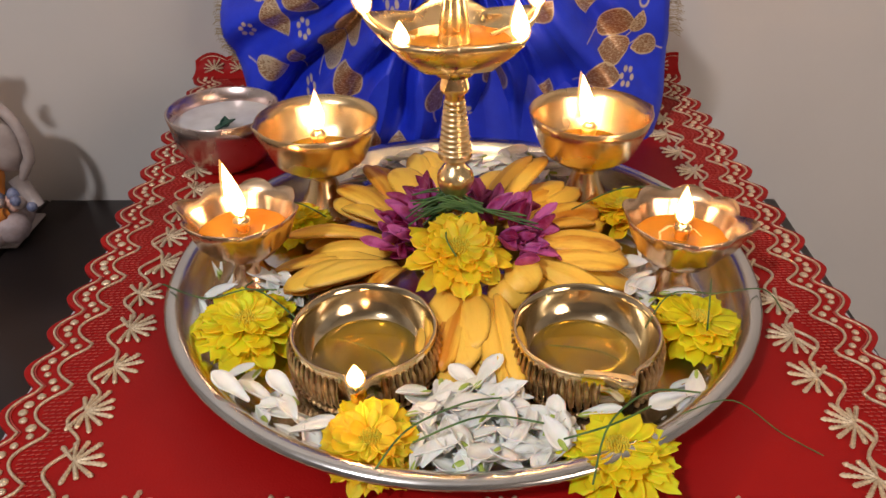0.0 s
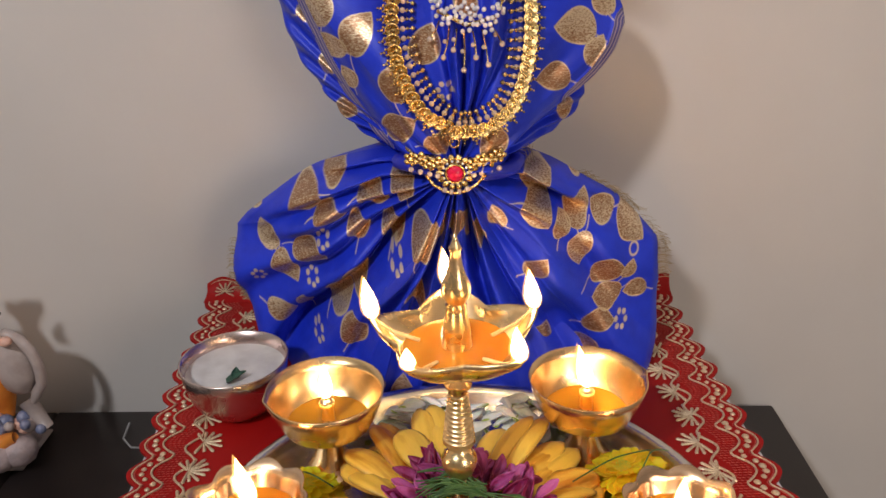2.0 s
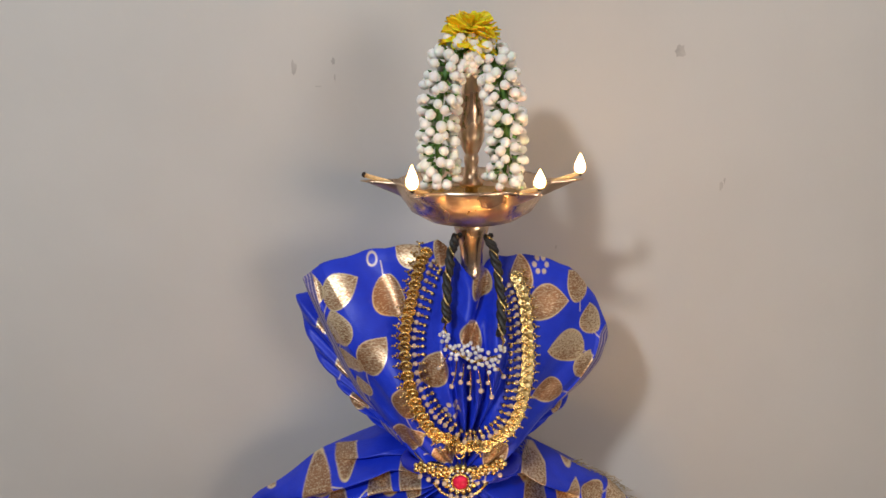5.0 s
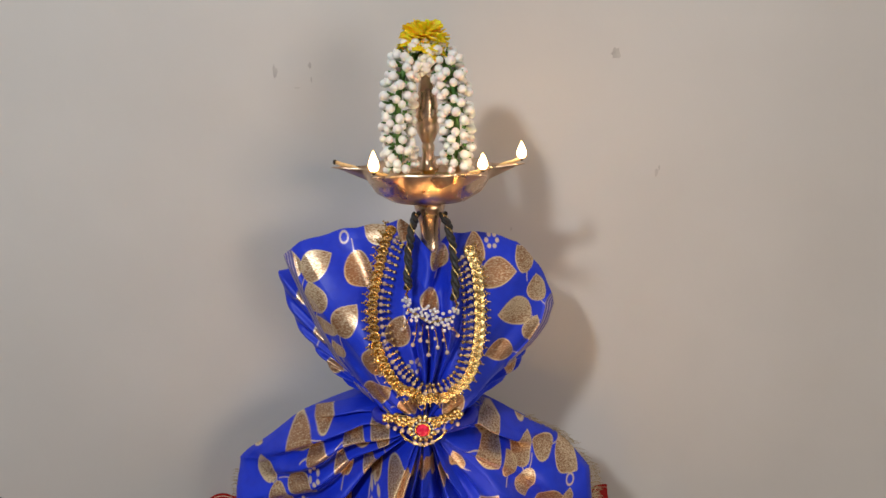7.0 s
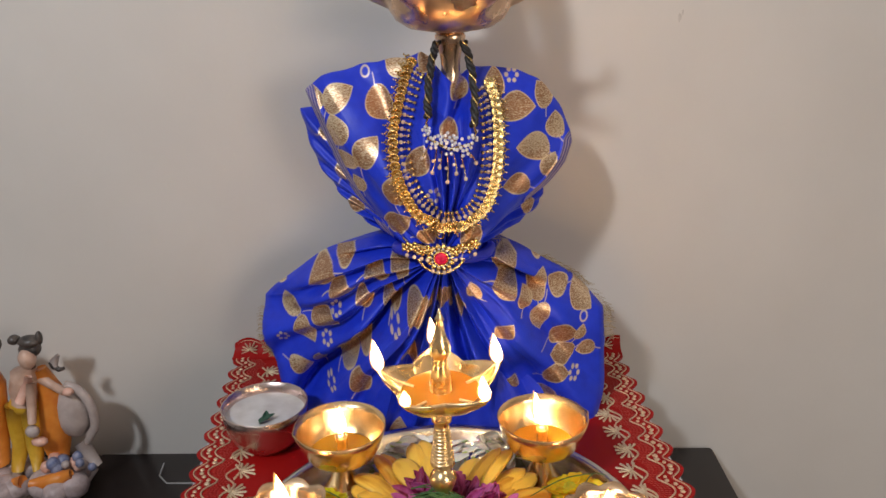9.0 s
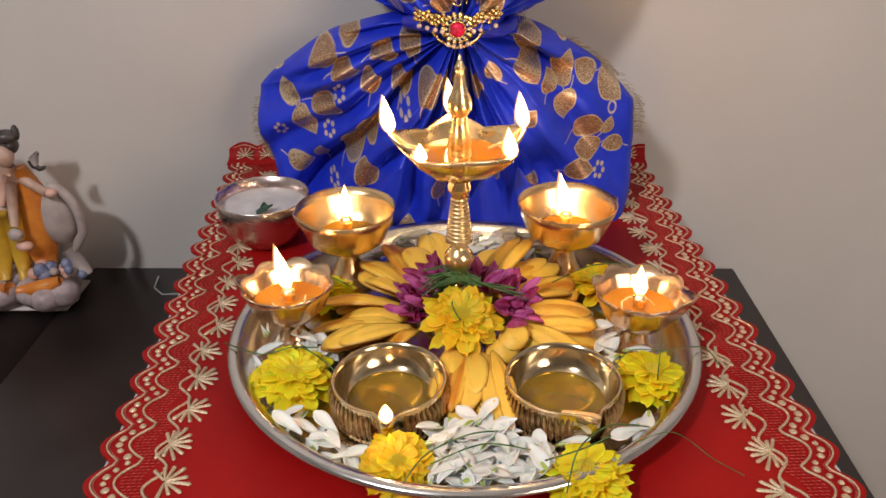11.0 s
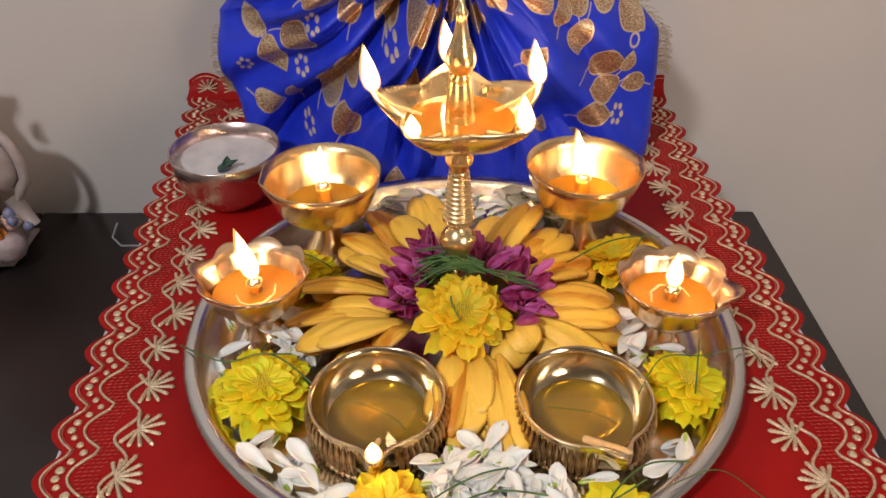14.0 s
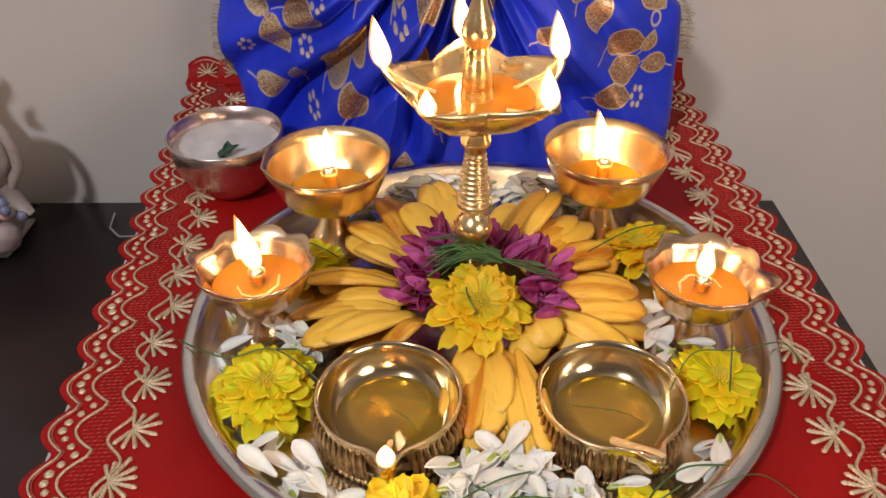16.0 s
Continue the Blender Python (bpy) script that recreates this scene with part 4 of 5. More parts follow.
SK_A = (180, 183, 187.1, 191, 195, 198.3, 200.5, 204.6, 209.7, 217, 223.6, 228, 240, 255, 270, 285, 300, 309.2, 315.5, 324, 334.7, 336.8, 340.7, 345.2, 350.1, 354.6, 358.4, 361)
SK_R = (0.0422, 0.08134, 0.1116, 0.144, 0.1748, 0.2012, 0.2173, 0.2242, 0.231, 0.2374, 0.25, 0.2637, 0.2193, 0.1967, 0.19, 0.1967, 0.2259, 0.2554, 0.24, 0.2122, 0.188, 0.1725, 0.1463, 0.1172, 0.08992, 0.0652, 0.0412, 0.03811)
SK_YA = (180, 200, 215, 227, 232, 238, 246, 256, 264, 271, 277, 284, 291, 298, 306, 316, 330, 345, 361)
SK_Y = (0.262, 0.256, 0.246, 0.240, 0.228, 0.190, 0.178, 0.183, 0.200, 0.240, 0.232, 0.200, 0.204, 0.236, 0.220, 0.246, 0.252, 0.258, 0.262)


def crease(a):
    """A fold's section: round on top, narrow below."""
    return 1 - 2 * np.sqrt(np.sin(a / 2) ** 2 + 0.02) ** 0.85


def rumple(p, rho):
    """Soft crosswise dents in the silk."""
    k = np.sin(np.pi * np.clip(rho, 0, 1))
    return k * (0.0030 * np.sin(7 * p + 13 * rho) * np.sin(3 * p - 6 * rho + 1) + 0.0018 * crease(17 * rho + 5 * p) * np.sin(8 * p))


UP_FOLDS = ((72, 0.010, 2.6), (79, 0.020, 2.4), (86, 0.017, 2.0), (93, 0.014, 2.6), (112, 0.010, 5), (160, 0.007, 4), (18, 0.007, 4), (45, 0.004, 6), (136, 0.004, 5))
SK_FOLDS = ((189, 0.012, 2.6), (198, 0.017, 3), (207, 0.014, 3), (216, 0.017, 3.2), (227, 0.026, 2.6), (242, 0.014, 3), (252, 0.024, 3), (263, 0.022, 3), (281, 0.034, 4), (291, 0.022, 2.6), (304, 0.010, 4), (322, 0.012, 5), (338, 0.012, 3), (351, 0.010, 3))
WING = 231.0


def valleys(folds, phi, rho):
    """Narrow creases that run out from the tie, each slightly bent."""
    y = 0
    for k, (a, depth, width) in enumerate(folds):
        line = a + 5 * math.sin(k * 2.1) * (rho - 0.5) + 1.6 * np.sin(9 * rho + k)
        y = y + depth * np.exp(-((phi - line) / (width * (0.75 + 0.5 * rho))) ** 2) * np.clip(np.sin(np.pi * (0.12 + 0.58 * rho)), 0, 1) ** 0.7
    return y


def up_y(phi, rho, x, fold=1.0):
    p = np.radians(phi) + 0.05 * np.sin(5 * np.radians(phi) + 4 * rho)
    y = 0.206 + 0.056 * rho ** 1.2 - 0.022 * np.exp(-(x / 0.05) ** 2) * np.sin(np.pi * rho)
    y = y - 0.040 * np.exp(-((x - 0.008) / 0.030) ** 2) * np.clip(rho * 1.25, 0, 1) ** 2
    wide = np.exp(-((phi - 90) / 60) ** 2)
    y = y + 0.0110 * rho ** 0.9 * crease(7 * p + 0.9) * (0.25 + 0.75 * wide) * np.clip(1.25 - rho, 0, 1)
    y = y - 0.013 * np.sin(np.pi * rho) ** 0.8 * (np.exp(-((phi - 126) / 17) ** 2) + np.exp(-((phi - 48) / 17) ** 2))
    y = y + 0.0105 * np.sin(np.pi * rho * 0.92) * crease(21 * p) * np.exp(-((phi - 79) / 9) ** 2)
    y = y + 0.0040 * np.sin(np.pi * rho) * np.sin(5 * p + 2.0 + 4 * rho) + 0.9 * rumple(p, rho)
    y = y + 0.0045 * np.exp(-((rho - 0.22) / 0.15) ** 2) * np.sin(15 * p)
    return y + fold * valleys(UP_FOLDS, phi, rho) + 0.004 * np.clip((rho - 0.94) / 0.06, 0, 1) ** 2


def sk_y(phi, rho, x, fold=1.0):
    edge = np.interp(phi, SK_YA, SK_Y)
    p = np.radians(phi) + 0.06 * np.sin(4 * np.radians(phi) + 5 * rho)
    side = np.clip(1 - ((phi - 270) / 95) ** 2, 0.25, 1)
    y = 0.206 + (edge - 0.206) * rho ** 0.75 - 0.012 * np.sin(np.pi * rho)
    y = y + 0.0110 * rho ** 0.7 * crease(7 * p + 0.9 + 1.5 * rho) * side + 0.0035 * rho * crease(19 * p + 1.1)
    y = y + 0.0060 * np.exp(-((rho - 0.25) / 0.18) ** 2) * np.sin(13 * p)
    y = y + 0.0090 * np.sin(np.pi * rho) * np.sin(5 * p + 8 * rho) + 1.8 * rumple(p + 1.3, rho)
    y = y + 1.25 * fold * valleys(SK_FOLDS, phi, rho) - 0.010 * np.sin(np.pi * rho)
    y = y + 0.010 * fold * np.sin(np.pi * np.clip(rho, 0, 1)) * np.sin(np.radians(phi - 180) * 9 + 3.2 * rho)
    y = y + 0.012 * np.clip(rho * 2.5, 0, 1) / (1 + np.exp(np.clip((phi - WING) * 1.4, -30, 30)))
    hang = np.exp(-((phi - 270) / 30) ** 2) * np.clip((rho - 0.45) / 0.5, 0, 1)
    y = y - 0.28 * hang * np.clip(y - 0.190, 0, 1)
    y = y - 0.85 * np.exp(-((phi - 270) / 36) ** 2) * np.clip((rho - 0.80) / 0.20, 0, 1) * np.clip(y - 0.181, 0, 1)
    y = np.maximum(y, 0.1795 - 0.02 * (1 - rho))
    low = (phi > 231) & (phi < 309)
    return y + np.where(low, 0, 0.006) * np.clip((rho - 0.95) / 0.05, 0, 1) ** 2


def surf(x, z):
    """The front of the silk at x, z."""
    dx, dz = x - WX, z - WZ
    phi = math.degrees(math.atan2(dz, dx)) % 360
    r = math.hypot(dx, dz)
    if 1 <= phi <= 180:
        return float(up_y(phi, min(1, r / np.interp(phi, UP_A, UP_R)), x, 0.0))
    return float(sk_y(phi, min(1, r / np.interp(phi, SK_A, SK_R)), x, 0.0))


# woven leaves: place, way of the tip, half length, strength of the painted glint
UP_LEAVES = ((-0.103, 0.341, 40, 0.0173, 0.6), (-0.103, 0.31, 100, 0.0164, 0.8), (-0.075, 0.292, 60, 0.0173, 0.4), (-0.061, 0.332, -60, 0.0182, 0), (-0.045, 0.368, 150, 0.0145, 0.7), (-0.125, 0.338, 90, 0.0127, 0.5),
             (-0.096, 0.28, 150, 0.0127, 0.6), (-0.084, 0.257, 120, 0.01, 0.6), (0.072, 0.33, 5, 0.0182, 0.1), (0.088, 0.291, 165, 0.0182, 0.9), (0.11, 0.308, 100, 0.0136, 0.8))
UP_LEAVES += ((0.099, 0.339, 110, 0.0136, 0.4), (0.049, 0.352, 100, 0.0136, 0.3), (0.071, 0.256, 170, 0.0145, 0.1), (0.104, 0.271, 70, 0.0127, 0.6), (0.016, 0.35, 90, 0.0118, 0.5), (0.005, 0.315, 100, 0.0118, 0.1),
              (-0.023, 0.284, 60, 0.0155, 0.1), (-0.048, 0.259, 80, 0.0155, 0.1), (0.026, 0.215, 80, 0.0145, 0.2), (-0.047, 0.223, 40, 0.0164, 0.1), (-0.015, 0.214, 30, 0.0118, 0.1))
SK_LEAVES = ((-0.171, 0.117, 120, 0.0142, 0.9), (-0.153, 0.092, -60, 0.016, 0.5), (-0.128, 0.112, -20, 0.016, 0.2), (-0.132, 0.156, -150, 0.016, 0.1), (-0.108, 0.147, 0, 0.0133, 0.05), (-0.085, 0.137, 100, 0.0124, 0.3),
             (-0.071, 0.164, 0, 0.0133, 0.5), (-0.106, 0.175, 10, 0.0124, 0.2), (-0.026, 0.145, 45, 0.016, 0.7), (-0.087, 0.096, 50, 0.0133, 0.6), (-0.105, 0.077, 40, 0.0151, 0.9), (-0.089, 0.06, 80, 0.016, 0.15))
SK_LEAVES += ((-0.038, 0.092, 100, 0.0107, 0.3), (-0.16, 0.051, 0, 0.0142, 0.9), (-0.139, 0.063, 90, 0.0089, 0.6), (-0.076, 0.015, 60, 0.016, 0.2), (-0.051, 0.003, 100, 0.0151, 0.8), (0.011, 0.141, 100, 0.0116, 0.4),
              (0.027, 0.152, 120, 0.0098, 0.6), (0.06, 0.175, 0, 0.0133, 0.6), (0.061, 0.154, -50, 0.016, 0.6), (0.08, 0.14, 90, 0.0107, 0.5), (0.094, 0.149, 75, 0.0151, 0.5), (0.095, 0.118, -100, 0.0142, 0.6))
SK_LEAVES += ((0.116, 0.142, 150, 0.0133, 0.5), (0.142, 0.125, -60, 0.016, 0.7), (0.122, 0.095, 0, 0.016, 0.1), (0.06, 0.111, 40, 0.0116, 0.1), (0.12, 0.073, 175, 0.0142, 0.2), (0.147, 0.073, 175, 0.0116, 0.4),
              (0.113, 0.057, 0, 0.0142, 0.05), (0.141, 0.092, 60, 0.0089, 0.5), (0.066, 0.037, 80, 0.0133, 0.2), (0.103, 0.03, 150, 0.0133, 0.2), (0.026, 0.059, 90, 0.0133, 0.05), (-0.002, 0.15, 80, 0.0098, 0.3), (-0.018, 0.048, 60, 0.0133, 0.05))
SPRIGS = ((-0.01, 0.253), (0.067, 0.357), (-0.051, 0.125), (-0.128, 0.088), (-0.179, 0.082), (-0.125, 0.041), (0.002, 0.029), (-0.115, 0.125), (0.133, 0.052))
RINGS = ((-0.076, 0.362), (0.144, 0.108))


def more_leaves(leaves, count, x0, x1, z0, z1, seed):
    """A few small leaves where the woven sprays leave room."""
    rnd, out = random.Random(seed), list(leaves)
    tries = 0
    while len(out) < len(leaves) + count and tries < 4000:
        tries += 1
        x, z = rnd.uniform(x0, x1), rnd.uniform(z0, z1)
        if all(math.hypot(x - q[0], z - q[1]) > 0.026 for q in out) and all(math.hypot(x - a, z - b) > 0.016 for a, b in SPRIGS + RINGS):
            out.append((x, z, rnd.uniform(0, 360), rnd.uniform(0.010, 0.014), rnd.uniform(0, 0.6)))
    return out


def edge_distance(x, z, angles, radii, a0, a1):
    """How far each place lies from the stretch of the panel's edge between two angles."""
    best = np.full_like(x, 9.0)
    aa = np.linspace(a0, a1, 40)
    rr = np.interp(aa, angles, radii)
    px, pz = WX + rr * np.cos(np.radians(aa)), WZ + rr * np.sin(np.radians(aa))
    for i in range(39):
        ex, ez = px[i + 1] - px[i], pz[i + 1] - pz[i]
        t = np.clip(((x - px[i]) * ex + (z - pz[i]) * ez) / (ex * ex + ez * ez), 0, 1)
        best = np.minimum(best, np.hypot(x - px[i] - t * ex, z - pz[i] - t * ez))
    return best


def cloth_panel(name, parent, angles, radii, yfun, a0, a1, leaves, na, nr, stripes):
    phi = np.linspace(a0, a1, na)[:, None] * np.ones((1, nr))
    rho = np.linspace(0.06, 1.0, nr)[None, :] * np.ones((na, 1))
    pr = np.radians(phi)
    rad = np.interp(phi, angles, radii) * rho * (1 + rho ** 5 * (0.004 * np.sin(17 * pr + 1) + 0.003 * np.sin(39 * pr)))
    x, z = WX + rad * np.cos(np.radians(phi)), WZ + rad * np.sin(np.radians(phi))
    y = yfun(phi, rho, x)
    motif, line, tone = np.zeros_like(x), np.zeros_like(x), np.zeros_like(x)
    for i, (cx, cz, ang, ln, shine) in enumerate(leaves):
        a = math.radians(ang)
        dx, dz = x - cx, z - cz
        u, v = (dx * math.cos(a) + dz * math.sin(a)) / ln, (-dx * math.sin(a) + dz * math.cos(a)) / ln
        v = v - 0.22 * u * u * (1 if i % 2 else -1)
        w = 0.74 * np.clip(1 - u * u, 0, 1) ** np.where(u > 0, 1.0, 0.5) * (1 - 0.12 * u)
        inside = (w - np.abs(v)) * ln
        m = np.clip(inside / 0.0006, 0, 1) * (np.abs(u) < 1)
        rim = m * np.clip(1 - (inside - 0.0010) / 0.0006, 0, 1)
        vein = m * np.clip(1 - np.abs(v) * ln / 0.0006, 0, 1) * (u > -0.9)
        for sgn in (-1, 1):
            for q in (-0.4, 0.0, 0.4):
                vein = np.maximum(vein, m * 0.7 * np.clip(1 - np.abs((u - q) - 0.6 * np.abs(v)) * ln / 0.0006, 0, 1) * (sgn * v > 0))
        stem = np.clip(1 - np.abs(v + 0.35 * (u + 1) ** 2) * ln / 0.0008, 0, 1) * ((u > -1.6) & (u < -0.95))
        motif = np.maximum(motif, m)
        # glint put into the colour: each leaf lighter towards one side
        tone = np.where(m > 0, shine * np.clip(0.75 + 0.7 * (v * math.cos(i) + 0.5 * u * math.sin(i)), 0, 1), tone)
        line = np.maximum(line, np.maximum(rim, np.maximum((0.2 + 0.3 * shine) * vein, stem)))
    for k, (cx, cz) in enumerate(SPRIGS):
        for i in range(6):
            px, pz = cx + 0.0052 * math.cos(i * math.pi / 3 + k), cz + 0.0052 * math.sin(i * math.pi / 3 + k)
            d = np.hypot(x - px, z - pz)
            line = np.maximum(line, np.clip((0.0022 - d) / 0.0005, 0, 1) * 0.85)
    for cx, cz in RINGS:
        line = np.maximum(line, np.clip(1 - np.abs(np.hypot(x - cx, (z - cz) * 0.8) - 0.0040) / 0.0012, 0, 1))
    stripe, bands = np.zeros_like(x), np.zeros_like(x)
    for s0, s1 in stripes:
        d = edge_distance(x, z, angles, radii, s0, s1)
        on = d < 0.0105
        stripe = np.maximum(stripe, on * 1.0)
        motif, line = np.where(on, 0, motif), np.where(on, 0, line)
        bands = np.maximum(bands, 0.8 * on * (np.abs(np.sin(d * math.pi / 0.0030)) > 0.80))
        line = np.where(d < 0.0020, 0.75 * (np.sin(phi * 2.3) > -0.5), line)
        y = y - 0.0016 * np.exp(-((d - 0.0105) / 0.0016) ** 2)
    n = na * nr
    V = np.stack([x.ravel(), y.ravel(), z.ravel()], 1)
    idx = np.arange(n).reshape(na, nr)
    F = np.stack([idx[:-1, :-1].ravel(), idx[:-1, 1:].ravel(), idx[1:, 1:].ravel(), idx[1:, :-1].ravel()], 1)
    # the back of the drape, joined along the edge
    back = V.reshape(na, nr, 3)[:, ::-8].copy()
    kb = back.shape[1]
    q = np.linspace(0, 1, kb)[None, :]
    back[:, :, 1] = back[:, :1, 1] + 0.035 * np.sin(np.pi * np.clip(q * 1.4, 0, 1) / 2)
    bi = np.concatenate([idx[:, -1:], n + np.arange(na * (kb - 1)).reshape(na, kb - 1)], 1)
    FB = np.stack([bi[:-1, :-1].ravel(), bi[:-1, 1:].ravel(), bi[1:, 1:].ravel(), bi[1:, :-1].ravel()], 1)
    V = np.concatenate([V, back[:, 1:].reshape(-1, 3)])
    me = bpy.data.meshes.new(name)
    me.from_pydata(V.tolist(), [], np.concatenate([F, FB]).tolist())
    me.polygons.foreach_set("use_smooth", [True] * len(me.polygons))
    for key, val in (("motif", motif), ("outline", line), ("stripe", stripe), ("band", bands), ("tone", tone)):
        at = me.attributes.new(key, "FLOAT", "POINT")
        full = np.zeros(len(V), dtype=np.float32)
        full[:n] = val.ravel()
        at.data.foreach_set("value", full)
    me.materials.append(M_SILK)
    ob = new(name, me)
    ob.parent = parent
    return ob


sari = thing("silk_drape", "royal blue silk with woven gold leaves, tied at the waist", "fabric")
cloth_panel("upper_drape", sari, UP_A, UP_R, up_y, 1, 180, more_leaves(UP_LEAVES, 5, -0.14, 0.13, 0.20, 0.385, 5), 840, 290, ((131, 173), (25.3, 37)))
cloth_panel("under_drape", sari, UN_A, UN_R, lambda phi, rho, x: up_y(phi, rho, x, 0.3) + 0.026 + 0.004 * np.sin(phi * 0.9 + 6 * rho), 1, 180, more_leaves(UP_LEAVES[:1], 16, -0.15, 0.12, 0.20, 0.345, 8), 500, 150, ())
cloth_panel("skirt", sari, SK_A, SK_R, sk_y, 180, 361, more_leaves(SK_LEAVES, 6, -0.19, 0.17, 0.01, 0.18, 6), 1000, 300, ())
part("waist_tie", tube([(WX + 0.047 * math.cos(q), 0.232 + 0.030 * math.sin(q), WZ + 0.003 * math.sin(2 * q)) for q in [2 * math.pi * i / 40 for i in range(41)]], 0.0060, 8), mat("blue_tie", (0.010, 0.020, 0.42), 0.45, colour2=(0.02, 0.03, 0.5), scale=60, bump=0.3), sari)
rnd = random.Random(31)
g = []
for i in range(150):
    phi = rnd.uniform(327, 348)
    r = np.interp(phi, SK_A, SK_R)
    x, z = WX + r * math.cos(math.radians(phi)), WZ + r * math.sin(math.radians(phi))
    y = float(sk_y(phi, 1.0, x)) - 0.002
    g.append(tube([(x - 0.002, y, z), (x + rnd.uniform(0.003, 0.006), y + 0.002, z + rnd.uniform(-0.002, 0.002)), (x + rnd.uniform(0.006, 0.012), y + rnd.uniform(-0.001, 0.006), z - rnd.uniform(0.0, 0.006))], 0.00022, 3))
for i in range(90):
    phi = rnd.uniform(203, 216)
    r = np.interp(phi, SK_A, SK_R)
    x, z = WX + r * math.cos(math.radians(phi)), WZ + r * math.sin(math.radians(phi))
    y = float(sk_y(phi, 1.0, x)) - 0.002
    g.append(tube([(x + 0.002, y, z), (x - rnd.uniform(0.002, 0.004), y + 0.002, z), (x - rnd.uniform(0.004, 0.008), y + 0.004, z - rnd.uniform(0.0, 0.005))], 0.00022, 3))
tagged(part("fringe", join(*g), M_FRINGE, sari, "frayed beige thread fringe"), kind="stuff")
g = []
for i in range(9):
    x0, z0 = 0.046 + rnd.uniform(-0.006, 0.006), 0.192
    y0 = surf(x0, z0) - 0.006
    g.append(tube([(x0, y0, z0), (x0 + rnd.uniform(0.004, 0.016), y0 - 0.006, z0 - rnd.uniform(-0.008, 0.010)), (x0 + rnd.uniform(-0.004, 0.022), y0 - 0.008, z0 - rnd.uniform(0.012, 0.034))], 0.0003, 3))
tagged(part("loose_thread", join(*g), M_FRINGE, sari, "loose pale threads at the waist"), kind="stuff")

# ---- brass lamp rising from the drape ----
HX, HY = 0.008, 0.244
head = thing("standing_brass_lamp", "worn brass standing lamp with six spouts rising from blue silk", "oil lamp", pose(HX, HY, 0))
part("stem", lathe([(0.0002, 0.006), (0.0450, 0.006), (0.0460, 0.014), (0.016, 0.03), (0.007, 0.12), (0.006, 0.25), (0.006, 0.340), (0.0080, 0.349), (0.0112, 0.353), (0.0095, 0.357), (0.0090, 0.366), (0.0095, 0.374),
                    (0.0114, 0.384), (0.0141, 0.3925), (0.0146, 0.396), (0.0129, 0.3985), (0.0114, 0.400), (0.0002, 0.400)], 40), M_BRASS_OLD, head)
ANG6 = (-8, 62, 118, 184, 238, 302)
f6 = spouts(ANG6, 0.52, 0.095, (5, 7))
part("oil_bowl", lathe([(0.0002, 0.399), (0.018, 0.3995), (0.038, 0.4030), (0.0500, 0.4105), (0.0565, 0.4210), (0.0588, 0.4310), (0.0594, 0.4330), (0.0578, 0.4335), (0.0540, 0.4225), (0.046, 0.4125),
                        (0.030, 0.4070), (0.010, 0.4035), (0.0002, 0.4035)], 150, f6, lambda a, j: 0.0015 * (f6(a, 6) - 1) / 0.52 if 5 <= j <= 7 else 0), M_BRASS_OLD, head)
part("oil", flat_disc(0.047, 0.4195, 50), M_OIL_PALE, head, "pale lamp oil")
part("finial", lathe([(0.0002, 0.404), (0.0054, 0.404), (0.0052, 0.427), (0.0094, 0.4285), (0.0095, 0.431), (0.0068, 0.436), (0.0052, 0.445), (0.0059, 0.4475), (0.0062, 0.451), (0.0050, 0.4535), (0.0061, 0.4555),
                      (0.0097, 0.4635), (0.0106, 0.4680), (0.0102, 0.4695), (0.0107, 0.4712), (0.0108, 0.4780), (0.0099, 0.4880), (0.0081, 0.5000), (0.0065, 0.5110), (0.0061, 0.5200), (0.0066, 0.527), (0.0002, 0.530)], 36), M_BRASS_OLD, head)
for i, a in enumerate(ANG6):
    c, s = math.cos(math.radians(a)), math.sin(math.radians(a))
    wick(head, [(0.050 * c, 0.050 * s, 0.4235), (0.068 * c, 0.068 * s, 0.4335), (0.080 * c, 0.080 * s, 0.4370), (0.0855 * c, 0.0855 * s, 0.4390)], 0.0019)
    if i in (0, 4, 5):
        flame(head, 0.0855 * c, 0.0855 * s, 0.4390, (0.016, 0, 0, 0, 0.018, 0.014)[i])
        glow(HX + 0.087 * c, HY + 0.087 * s, 0.448, 0.12)

